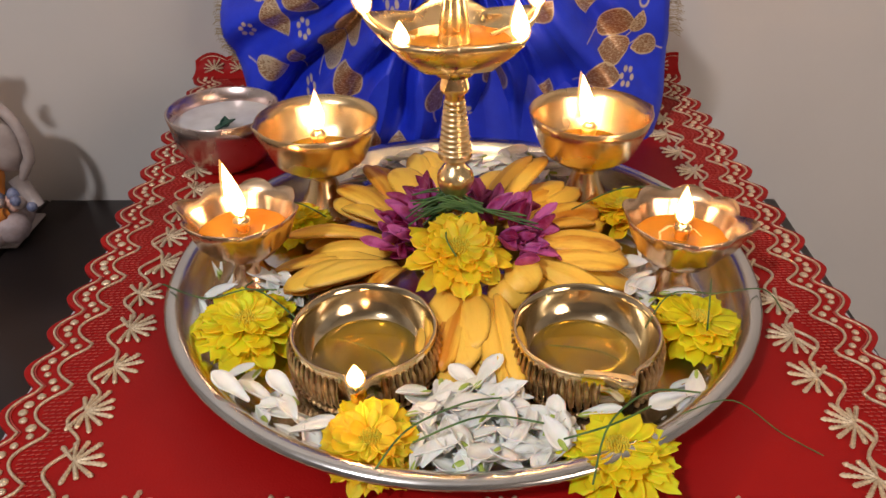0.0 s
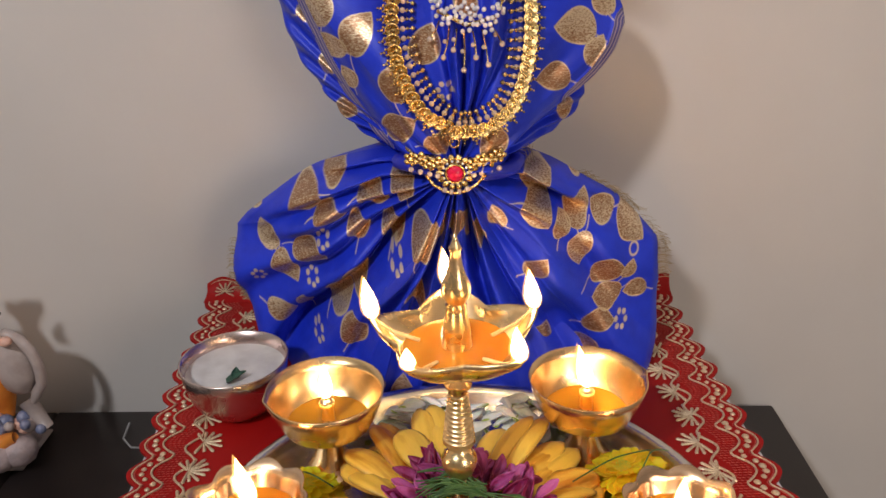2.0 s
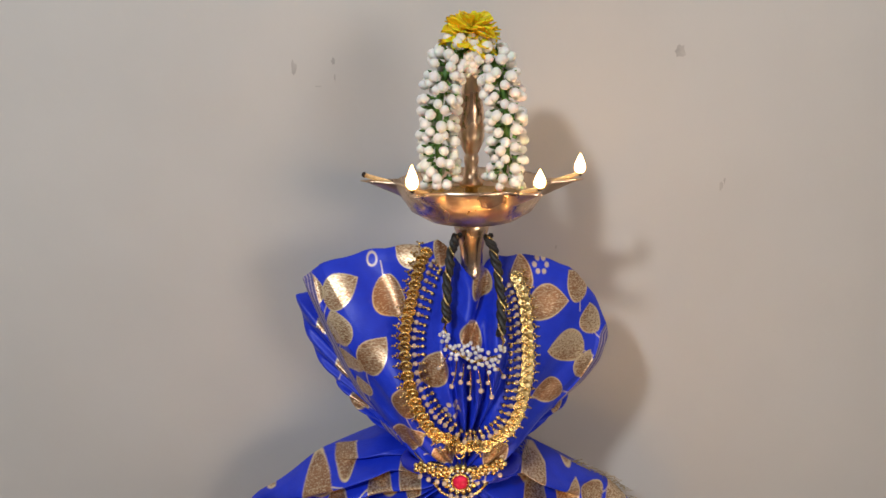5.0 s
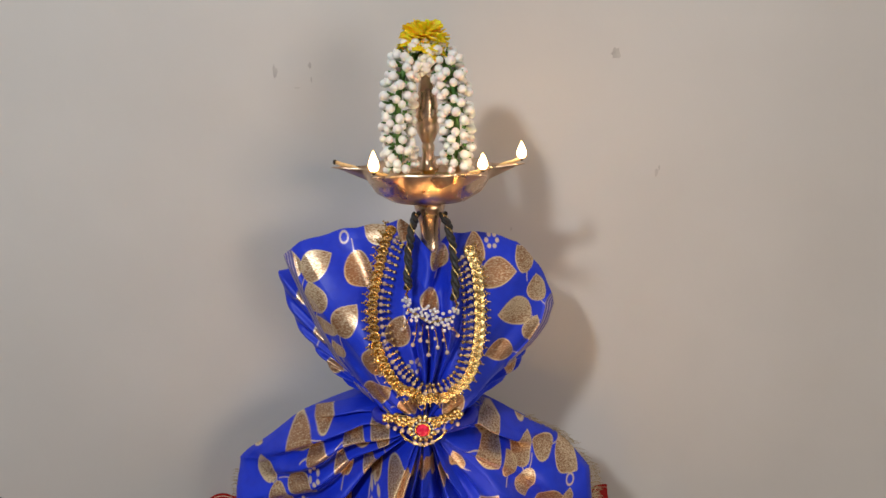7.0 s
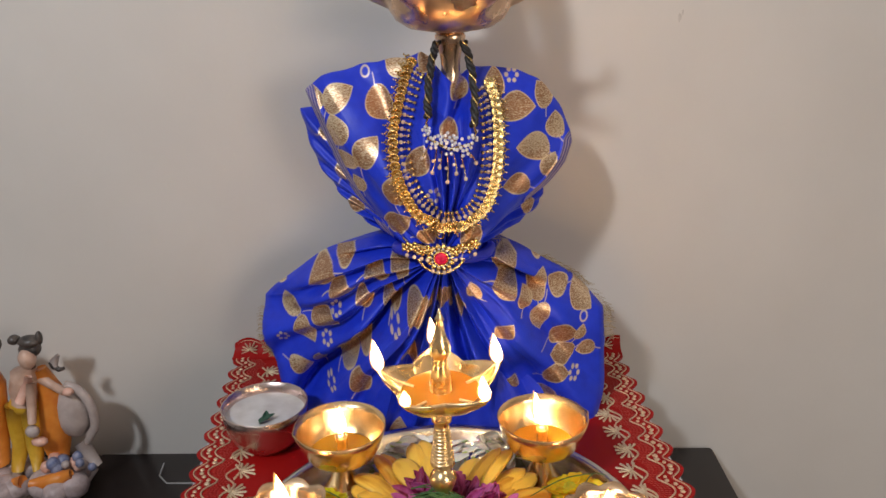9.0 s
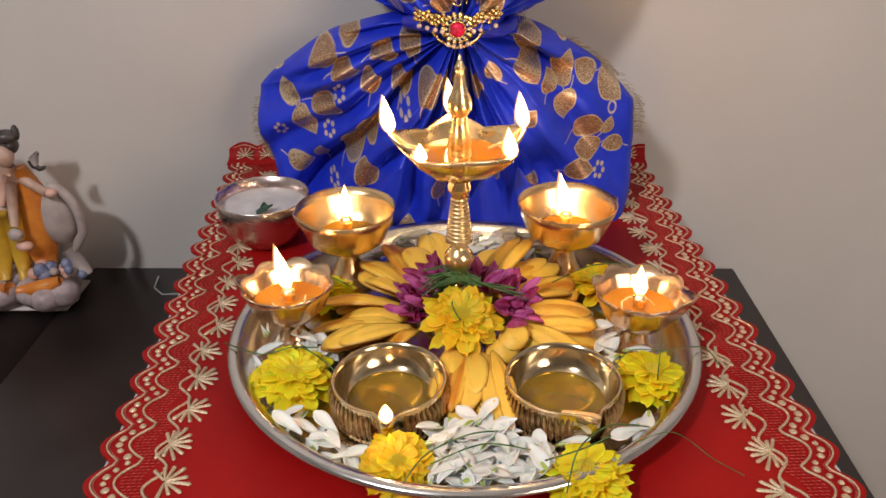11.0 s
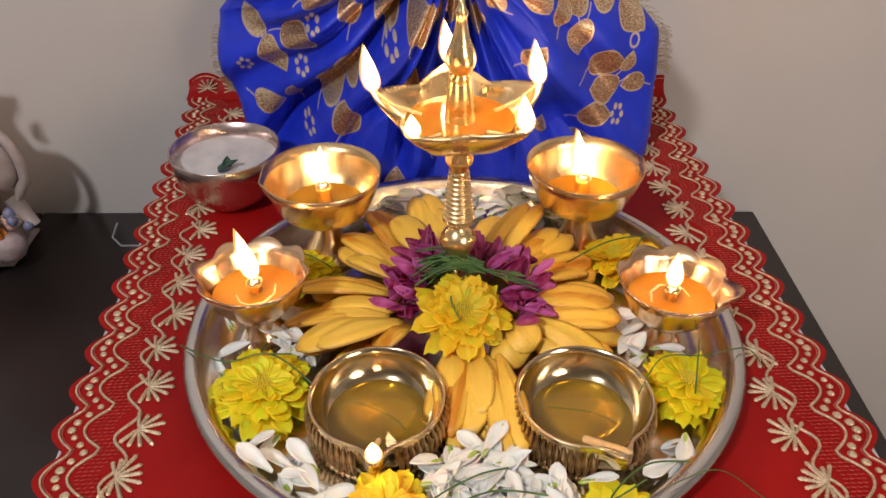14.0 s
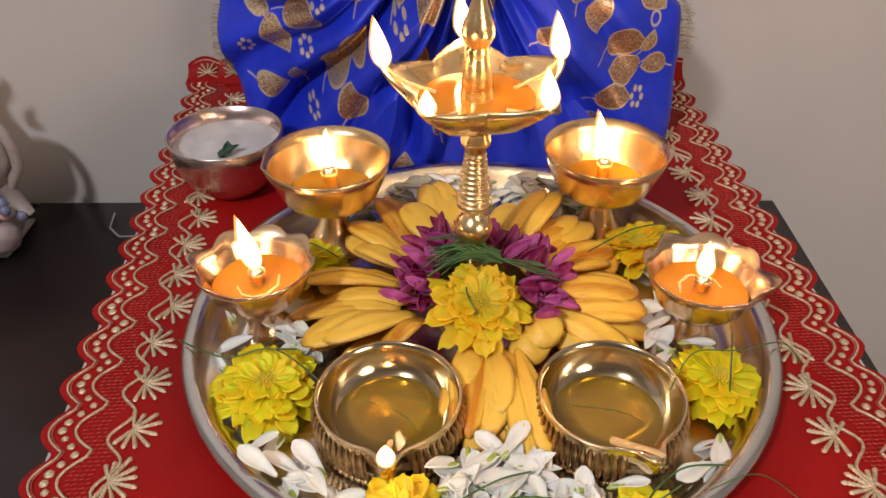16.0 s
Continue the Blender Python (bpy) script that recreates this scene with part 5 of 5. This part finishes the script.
# jasmine garland over the lamp's top
rnd = random.Random(41)
M_STALK = mat("fresh_stalk", (0.05, 0.14, 0.02), 0.5, colour2=(0.14, 0.30, 0.05), scale=150)
garland = thing("jasmine_garland", "garland of white jasmine buds hung over the lamp top", "garland")
BUD = mesh_of("bud", join(ball((0, 0, 0.0040), (0.0042, 0.0042, 0.0052), 10, 7)), M_BUD)
CALYX = mesh_of("calyx", join(tube([(0, 0, -0.0045), (0, 0, 0.001)], [0.0010, 0.0018], 6), moved(petal(0.009, 0.0035, 0.3), pose(0, 0, -0.003, 0, -50, 40))), M_STALK)
for sgn in (-1, 1):
    ctrl = [(HX, HY - 0.010, 0.533), (HX + sgn * 0.012, HY - 0.014, 0.530), (HX + sgn * 0.020, HY - 0.017, 0.518), (HX + sgn * 0.0245, HY - 0.018, 0.500), (HX + sgn * 0.026, HY - 0.018, 0.478),
            (HX + sgn * 0.026, HY - 0.018, 0.456), (HX + sgn * 0.0245, HY - 0.018, 0.438)]
    part("string", tube(ctrl, [0.003] * 6 + [0.001], 7), M_STALK, garland, "green stem string")
    P = [Vector(p) for p in ctrl]
    for row in range(19):
        u = row / 18 * (len(P) - 1)
        k = min(int(u), len(P) - 2)
        c = P[k].lerp(P[k + 1], u - k)
        t = (P[k + 1] - P[k]).normalized()
        side = t.cross(Vector((0, 1, 0))).normalized()
        fwd = side.cross(t)
        for q in range(6):
            a = 2 * math.pi * (q + 0.5 * (row % 2)) / 6 + rnd.uniform(-0.25, 0.25)
            d = (side * math.cos(a) + fwd * math.sin(a) + t * rnd.uniform(0.0, 0.5)).normalized()
            m = Matrix.Translation(c + d * rnd.uniform(0.0085, 0.0105)) @ d.to_track_quat("Z", "Y").to_matrix().to_4x4() @ Matrix.Diagonal((rnd.uniform(0.8, 1.08),) * 3 + (1,))
            bud = part("bud", BUD, None, garland, m=m)
            part("calyx", CALYX, None, bud)
crown = flower(1, HX - 0.001, HY - 0.008, 0.537, 12, 0, 30, 0.86, "yellow chrysanthemum crowning the garland on the lamp")
crown.scale.z = 1.7

# ---- jewellery ----
necklace = thing("coin_necklace", "long gold coin necklace with pearl beads on blue silk", "necklace")
ctrl = ((-0.027, 0.374), (-0.034, 0.363), (-0.043, 0.331), (-0.048, 0.303), (-0.043, 0.270), (-0.026, 0.239), (0.001, 0.224), (0.027, 0.231), (0.042, 0.247), (0.050, 0.273), (0.052, 0.306), (0.050, 0.336), (0.043, 0.356))
dense = []
for i in range(len(ctrl) - 1):
    a, b, c, d = (Vector(ctrl[max(0, min(len(ctrl) - 1, i + k))]) for k in (-1, 0, 1, 2))
    for q in range(24):
        t = q / 24
        dense.append(0.5 * ((2 * b) + (c - a) * t + (2 * a - 5 * b + 4 * c - d) * t * t + (3 * b - a - 3 * c + d) * t ** 3))
run = [0.0]
for i in range(1, len(dense)):
    run.append(run[-1] + (dense[i] - dense[i - 1]).length)


def on_chain(s):
    i = max(1, min(len(run) - 1, int(np.searchsorted(run, s))))
    t = (s - run[i - 1]) / max(1e-9, run[i] - run[i - 1])
    tan = (dense[i] - dense[i - 1]).normalized()
    return dense[i - 1].lerp(dense[i], t), Vector((tan.y, -tan.x))


COIN = mesh_of("coin", join(lathe([(0.0001, 0.0012), (0.0040, 0.0012), (0.0046, 0.0017), (0.0054, 0.0017), (0.0056, 0.0010), (0.0054, 0.0), (0.0001, 0.0)], 24),
                            ball((0, 0.0006, 0.0012), (0.0017, 0.0022, 0.0009), 8, 5), ball((0.0014, -0.0018, 0.0012), (0.0016, 0.0008, 0.0006), 8, 5)), M_GOLD)
DROP = mesh_of("drop", join(ball((0, 0, 0), 0.0014, 8, 5), ball((0.0021, 0.0016, 0), 0.0012, 8, 5), ball((-0.0021, 0.0016, 0), 0.0012, 8, 5), ball((0, -0.0024, 0), 0.0010, 8, 5)), M_GOLD)
LINK = mesh_of("link", join(ball((0, 0, 0), (0.0016, 0.0012, 0.0012), 8, 5), tube([(0, -0.0058, 0), (0, 0.0058, 0)], 0.0005, 5)), M_GOLD)
PEARL = mesh_of("pearl", ball((0, 0, 0), 0.0021, 10, 6), M_PEARL)
GBEAD = mesh_of("gold_bead", ball((0, 0, 0), 0.0019, 8, 5), M_GOLD)
n_coin = 50
for i in range(n_coin):
    s = run[-1] * (i + 0.5) / n_coin
    p, nrm = on_chain(s)
    ang = math.degrees(math.atan2(nrm.y, nrm.x))
    face = pose(0, 0, 0, 90, 0, 0)

    def put(name, me, off, depth, extra=0.0, tilt=0.0):
        q = p + nrm * off
        m = pose(q.x, surf(q.x, q.y) - depth, q.y) @ pose(0, 0, 0, 90, 0, 0) @ pose(0, 0, 0, 0, tilt, ang + 90 + extra)
        part(name, me, None, necklace, m=m)
    out = 1 if (p - Vector((0.002, 0.30))).dot(nrm) > 0 else -1
    put("coin", COIN, 0.0, 0.0035, tilt=14)
    put("drop", DROP, out * 0.0078, 0.0030, 0 if out > 0 else 180)
    put("pearl", PEARL, -out * 0.0078, 0.0035)
    put("link", LINK, -out * 0.0112, 0.0035)
    put("gold_bead", GBEAD, -out * 0.0150, 0.0030)

choker = thing("stone_pendant", "white stone pendant on twisted black and gold cords", "necklace")
for sgn, pts in ((-1, ((-0.004, 0.392), (-0.0085, 0.378), (-0.012, 0.360), (-0.0135, 0.340), (-0.0135, 0.326))), (1, ((0.020, 0.392), (0.025, 0.378), (0.0285, 0.360), (0.030, 0.340), (0.0285, 0.320)))):
    base = [Vector((x, surf(x, z) - 0.006, z)) for x, z in pts]
    for k, (m_, r) in enumerate(((M_BLACK, 0.0023), (M_BLACK, 0.0023), (M_GOLD, 0.0010))):
        path = []
        for i in range(49):
            u = i / 48 * (len(base) - 1)
            j = min(int(u), len(base) - 2)
            c = base[j].lerp(base[j + 1], u - j)
            a = i * 0.55 + k * 2.1
            path.append((c.x + 0.0022 * math.cos(a), c.y + 0.0022 * math.sin(a), c.z))
        part("cord", tube(path, r, 6), m_, choker, "twisted black cord" if k < 2 else "gold twist")
    e = base[-1]
    part("hook", tube([(e.x, e.y, e.z), (e.x + sgn * 0.002, e.y - 0.001, e.z - 0.005), (e.x, e.y - 0.001, e.z - 0.010)], 0.0011, 6), M_GOLD, choker)
rnd = random.Random(51)
STONE = mesh_of("stone", ball((0, 0, 0), (0.0018, 0.0016, 0.0018), 8, 5), M_STONE)
for cx, cz in ((-0.0155, 0.314), (-0.010, 0.304), (-0.002, 0.309), (0.0055, 0.301), (0.0065, 0.311), (0.015, 0.307), (0.0215, 0.302), (0.0275, 0.311)):
    for i in range(7):
        a = i * math.pi / 3
        x, z = (cx, cz) if i == 6 else (cx + 0.0040 * math.cos(a) + rnd.uniform(-0.0015, 0.0015), cz + 0.0042 * math.sin(a) + rnd.uniform(-0.0015, 0.0015))
        part("stone", STONE, None, choker, "clear white stone", m=pose(x, surf(x, z) - 0.006 - rnd.uniform(0, 0.002), z))
for x, z, ln in ((-0.013, 0.302, 0.013), (-0.006, 0.300, 0.022), (-0.001, 0.298, 0.014), (0.004, 0.296, 0.026), (0.010, 0.297, 0.017), (0.016, 0.299, 0.024), (0.023, 0.300, 0.013)):
    e = x + 0.40 * (x - 0.005)
    yd = surf(e, z - ln) - 0.006
    part("dangle_chain", tube([(x, surf(x, z) - 0.006, z), (0.5 * (x + e) + 0.0008, yd - 0.001, z - 0.55 * ln), (e, yd, z - ln)], 0.0006, 5), M_GOLD, choker)
    part("pearl", PEARL, None, choker, m=pose(e, yd - 0.0006, z - ln))
    part("pearl", PEARL, None, choker, m=pose(0.5 * (x + e) - 0.001, yd - 0.001, z - 0.5 * ln) @ Matrix.Diagonal((0.8, 0.8, 0.8, 1)))
part("backing_bar", tube([(-0.014, surf(-0.014, 0.306) - 0.005, 0.308), (0.006, surf(0.006, 0.3) - 0.005, 0.300), (0.026, surf(0.026, 0.305) - 0.005, 0.306)], 0.0016, 6), M_GOLD, choker)

brooch = thing("waist_ornament", "gold waist ornament with a red stone and hanging pearls", "jewellery", pose(0, 0, 0.0125))
bx, bz = -0.004, 0.180
by = surf(bx, bz) - 0.010
part("ruby", lathe([(0.0001, 0.0046), (0.0030, 0.0044), (0.0052, 0.0030), (0.0061, 0.0008), (0.0061, 0.0), (0.0001, 0.0)], 24), M_RUBY, brooch, "round red stone", m=pose(bx, by, bz, 90))
part("collar", lathe([(0.0060, 0.0), (0.0065, 0.0018), (0.0075, 0.0018), (0.0080, 0.0), (0.0060, 0.0)], 28), M_GOLD, brooch, m=pose(bx, by, bz, 90))
for i in range(14):
    a = 2 * math.pi * i / 14
    part("stone", STONE, None, brooch, "pale stone", m=pose(bx + 0.0092 * math.cos(a), by + 0.001, bz + 0.0092 * math.sin(a)) @ Matrix.Diagonal((0.6, 0.6, 0.6, 1)))
    part("gold_petal", moved(ball((0, 0, 0), (0.0026, 0.0014, 0.0032), 8, 5), Matrix.Rotation(math.pi / 2 - a, 4, "Y")), M_GOLD, brooch, m=pose(bx + 0.0115 * math.cos(a), by + 0.002, bz + 0.0115 * math.sin(a)))
part("band", tube([(x, min(surf(x, 0.186), 0.212 + 4 * (x + 0.004) ** 2 * 3) - 0.007, 0.186 + 0.006 * (abs(x - bx) / 0.034) ** 1.5) for x in [-0.040 + 0.004 * i for i in range(18)]], 0.0028, 8), M_GOLD, brooch)
for i, x in enumerate((-0.037, -0.030, -0.023, -0.017, 0.010, 0.016, 0.022, 0.029)):
    z = 0.183 + 0.006 * (abs(x - bx) / 0.034)
    y = by + 6.0 * (x - bx) ** 2
    part("gold_flower", join(*[ball((0.0024 * math.cos(q), 0, 0.0024 * math.sin(q)), 0.0016, 8, 5) for q in (0, 1.26, 2.51, 3.77, 5.03)], ball((0, -0.001, 0), 0.0014, 8, 5)), M_GOLD, brooch, m=pose(x, y, z + 0.001 + 0.002 * (i % 2)) @ Matrix.Diagonal((1.5, 1.3, 1.5, 1)))
    part("pearl", PEARL, None, brooch, m=pose(x, y - 0.001, z - 0.007) @ Matrix.Diagonal((1.05, 1.05, 1.05, 1)))
for x in (-0.012, -0.007, -0.001, 0.005):
    part("pearl", PEARL, None, brooch, m=pose(x, by - 0.001, 0.1655 + 30 * (x - bx) ** 2) @ Matrix.Diagonal((1.05, 1.05, 1.05, 1)))
part("swag_chain", tube([(-0.026, by + 0.003, 0.178), (-0.020, by, 0.171), (-0.012, by - 0.001, 0.1665), (-0.004, by - 0.002, 0.165), (0.004, by - 0.001, 0.1665), (0.012, by, 0.171), (0.019, by + 0.003, 0.178)], 0.0013, 6), M_GOLD, brooch)
part("loop", tube([(bx + 0.0035 * math.cos(q), by + 0.004, 0.203 + 0.0042 * math.sin(q)) for q in [2 * math.pi * i / 20 for i in range(21)]], 0.0008, 6), M_GOLD, brooch)

# ---- painted figurine on the table ----
PAINT = [mat("painted_skin", (0.42, 0.26, 0.19), 0.4, colour2=(0.56, 0.38, 0.30), scale=60), mat("painted_yellow", (0.55, 0.30, 0.02), 0.4, colour2=(0.66, 0.40, 0.04), scale=60),
         mat("painted_orange", (0.60, 0.17, 0.02), 0.4, colour2=(0.70, 0.25, 0.04), scale=60), mat("painted_dark", (0.025, 0.022, 0.022), 0.4, colour2=(0.10, 0.08, 0.07), scale=80),
         mat("painted_white", (0.34, 0.28, 0.26), 0.4, colour2=(0.46, 0.39, 0.37), scale=50), mat("painted_rock", (0.26, 0.20, 0.20), 0.5, colour2=(0.48, 0.39, 0.39), scale=70),
         mat("painted_blue", (0.10, 0.13, 0.25), 0.4, colour2=(0.25, 0.26, 0.36), scale=150), mat("painted_pink", (0.62, 0.32, 0.24), 0.4, colour2=(0.72, 0.45, 0.36), scale=60)]
pieces = []
rnd = random.Random(61)
SX, SY = 0.0, 0.30


def limb(pts, r, c):
    pieces.append((tube(pts, r, 10), c))


for i in range(26):
    a = rnd.uniform(0, 6.28)
    q = math.sqrt(rnd.uniform(0.1, 1))
    pieces.append((ball((-0.542 + 0.094 * q * math.cos(a), SY - 0.004 + 0.040 * q * math.sin(a), -0.130 + rnd.uniform(0, 0.008)), (rnd.uniform(0.016, 0.026), 0.018, 0.0148), 12, 8), 5))
for i in range(22):
    x = rnd.uniform(-0.505, -0.448)
    pieces.append((ball((x, SY - 0.012 + rnd.uniform(-0.012, 0.012), -0.108 + rnd.uniform(-0.006, 0.012)), rnd.uniform(0.005, 0.009), 8, 6), rnd.choice((4, 5, 6, 7))))
limb([(-0.520, SY - 0.030, -0.121), (-0.500, SY - 0.034, -0.116), (-0.482, SY - 0.030, -0.112), (-0.470, SY - 0.028, -0.108)], [0.006, 0.009, 0.009, 0.006], 2)
limb([(-0.545, SY - 0.028, -0.121), (-0.530, SY - 0.030, -0.117)], [0.006, 0.008], 2)
for lx, fx in ((-0.541, -0.549), (-0.524, -0.522)):
    limb([(fx, SY - 0.006, -0.118), (lx, SY, -0.085), (lx + 0.003, SY, -0.055), (lx + 0.006, SY, -0.028)], [0.007, 0.010, 0.012, 0.013], 1)
    pieces.append((ball((fx, SY - 0.016, -0.122), (0.007, 0.012, 0.006), 10, 6), 4))
pieces.append((ball((-0.525, SY, -0.028), (0.019, 0.014, 0.014), 12, 8), 1))
limb([(-0.524, SY, -0.025), (-0.521, SY, -0.008), (-0.515, SY, 0.012), (-0.508, SY, 0.024)], [0.015, 0.017, 0.018, 0.007], 0)
limb([(-0.505, SY - 0.012, 0.016), (-0.512, SY - 0.014, -0.002), (-0.520, SY - 0.015, -0.016)], [0.004, 0.006, 0.006], 7)
limb([(-0.500, SY + 0.004, 0.018), (-0.494, SY + 0.006, -0.010), (-0.496, SY + 0.006, -0.045), (-0.500, SY + 0.006, -0.085), (-0.500, SY + 0.006, -0.105)], [0.008, 0.014, 0.017, 0.017, 0.012], 2)
limb([(-0.505, SY - 0.012, 0.008), (-0.505, SY - 0.018, -0.016), (-0.506, SY - 0.024, -0.040)], [0.006, 0.0055, 0.0045], 0)
pieces.append((ball((-0.507, SY - 0.025, -0.050), (0.0085, 0.007, 0.008), 10, 6), 4))
pieces.append((ball((-0.503, SY - 0.022, -0.066), (0.010, 0.007, 0.006), 10, 6), 7))
limb([(-0.498, SY, 0.006), (-0.482, SY - 0.006, 0.000), (-0.468, SY - 0.010, -0.006)], [0.006, 0.005, 0.005], 0)
pieces.append((ball((-0.464, SY - 0.010, -0.006), (0.007, 0.006, 0.005), 10, 6), 7))
pieces.append((ball((-0.507, SY - 0.004, 0.035), (0.010, 0.010, 0.013), 14, 9), 0))
pieces.append((ball((-0.506, SY + 0.004, 0.044), (0.013, 0.011, 0.011), 12, 8), 3))
pieces.append((ball((-0.502, SY, 0.056), (0.014, 0.011, 0.007), 12, 8), 3))
pieces.append((ball((-0.490, SY, 0.060), (0.004, 0.005, 0.009), 8, 6), 3))
pieces.append((ball((-0.520, SY, 0.058), (0.007, 0.008, 0.006), 8, 6), 3))
limb([(-0.484, SY, 0.028), (-0.480, SY, 0.022), (-0.474, SY, 0.018), (-0.468, SY, 0.020)], [0.002, 0.0035, 0.003, 0.002], 3)
limb([(-0.478, SY, 0.018), (-0.478, SY, 0.030), (-0.472, SY, 0.038)], [0.003, 0.005, 0.002], 4)
pieces.append((ball((-0.474, SY + 0.010, -0.044), (0.024, 0.018, 0.036), 14, 9), 4))
arc = [(-0.470 + 0.026 * math.sin(q) * (1.05 if q < 2 else 0.9), SY - 0.002, -0.045 - 0.043 * -math.cos(q)) for q in [math.pi * i / 16 for i in range(17)]]
limb(arc, [0.0055] * 12 + [0.005, 0.004, 0.0035, 0.003, 0.002], 4)
limb([(-0.466, SY, -0.082), (-0.456, SY - 0.004, -0.098), (-0.449, SY - 0.006, -0.112)], [0.009, 0.008, 0.007], 4)
limb([(-0.575, SY, -0.11), (-0.568, SY, -0.05), (-0.560, SY, 0.0), (-0.556, SY, 0.02)], [0.014, 0.018, 0.017, 0.008], 2)
pieces.append((ball((-0.552, SY - 0.002, 0.034), (0.010, 0.010, 0.013), 12, 8), 0))
pieces.append((ball((-0.552, SY + 0.004, 0.050), (0.013, 0.011, 0.011), 12, 8), 3))
V, F, MI = [], [], []
for (v, f), c in pieces:
    o = len(V)
    V.extend(v)
    F.extend(tuple(i + o for i in q) for q in f)
    MI.extend([c] * len(f))
me = bpy.data.meshes.new("figurine")
me.from_pydata(V, [], F)
for p in PAINT:
    me.materials.append(p)
me.polygons.foreach_set("material_index", MI)
me.polygons.foreach_set("use_smooth", [True] * len(F))
figurine = new("figurine", me)
figurine.location.x = 0.014
tagged(figurine, "painted plaster figurine in yellow and orange on a rocky base", "statue")
tagged(part("folded_paper", box(-0.586, -0.456, 0.268, 0.335, TABLE_Z + 0.0005, TABLE_Z + 0.0035, 0.0008), PAINT[4]), "folded white paper under the figurine", "paper")
tagged(part("loose_wire", tube([(-0.375, 0.345, TABLE_Z + 0.002), (-0.371, 0.318, TABLE_Z + 0.002), (-0.355, 0.300, TABLE_Z + 0.004), (-0.325, 0.292, TABLE_Z + 0.010), (-0.300, 0.290, TABLE_Z + 0.012)], 0.0012, 6), mat("grey_wire", (0.25, 0.24, 0.24), 0.5, colour2=(0.3, 0.3, 0.3), scale=30)),
       "thin grey wire lying on the dark table", "wire")
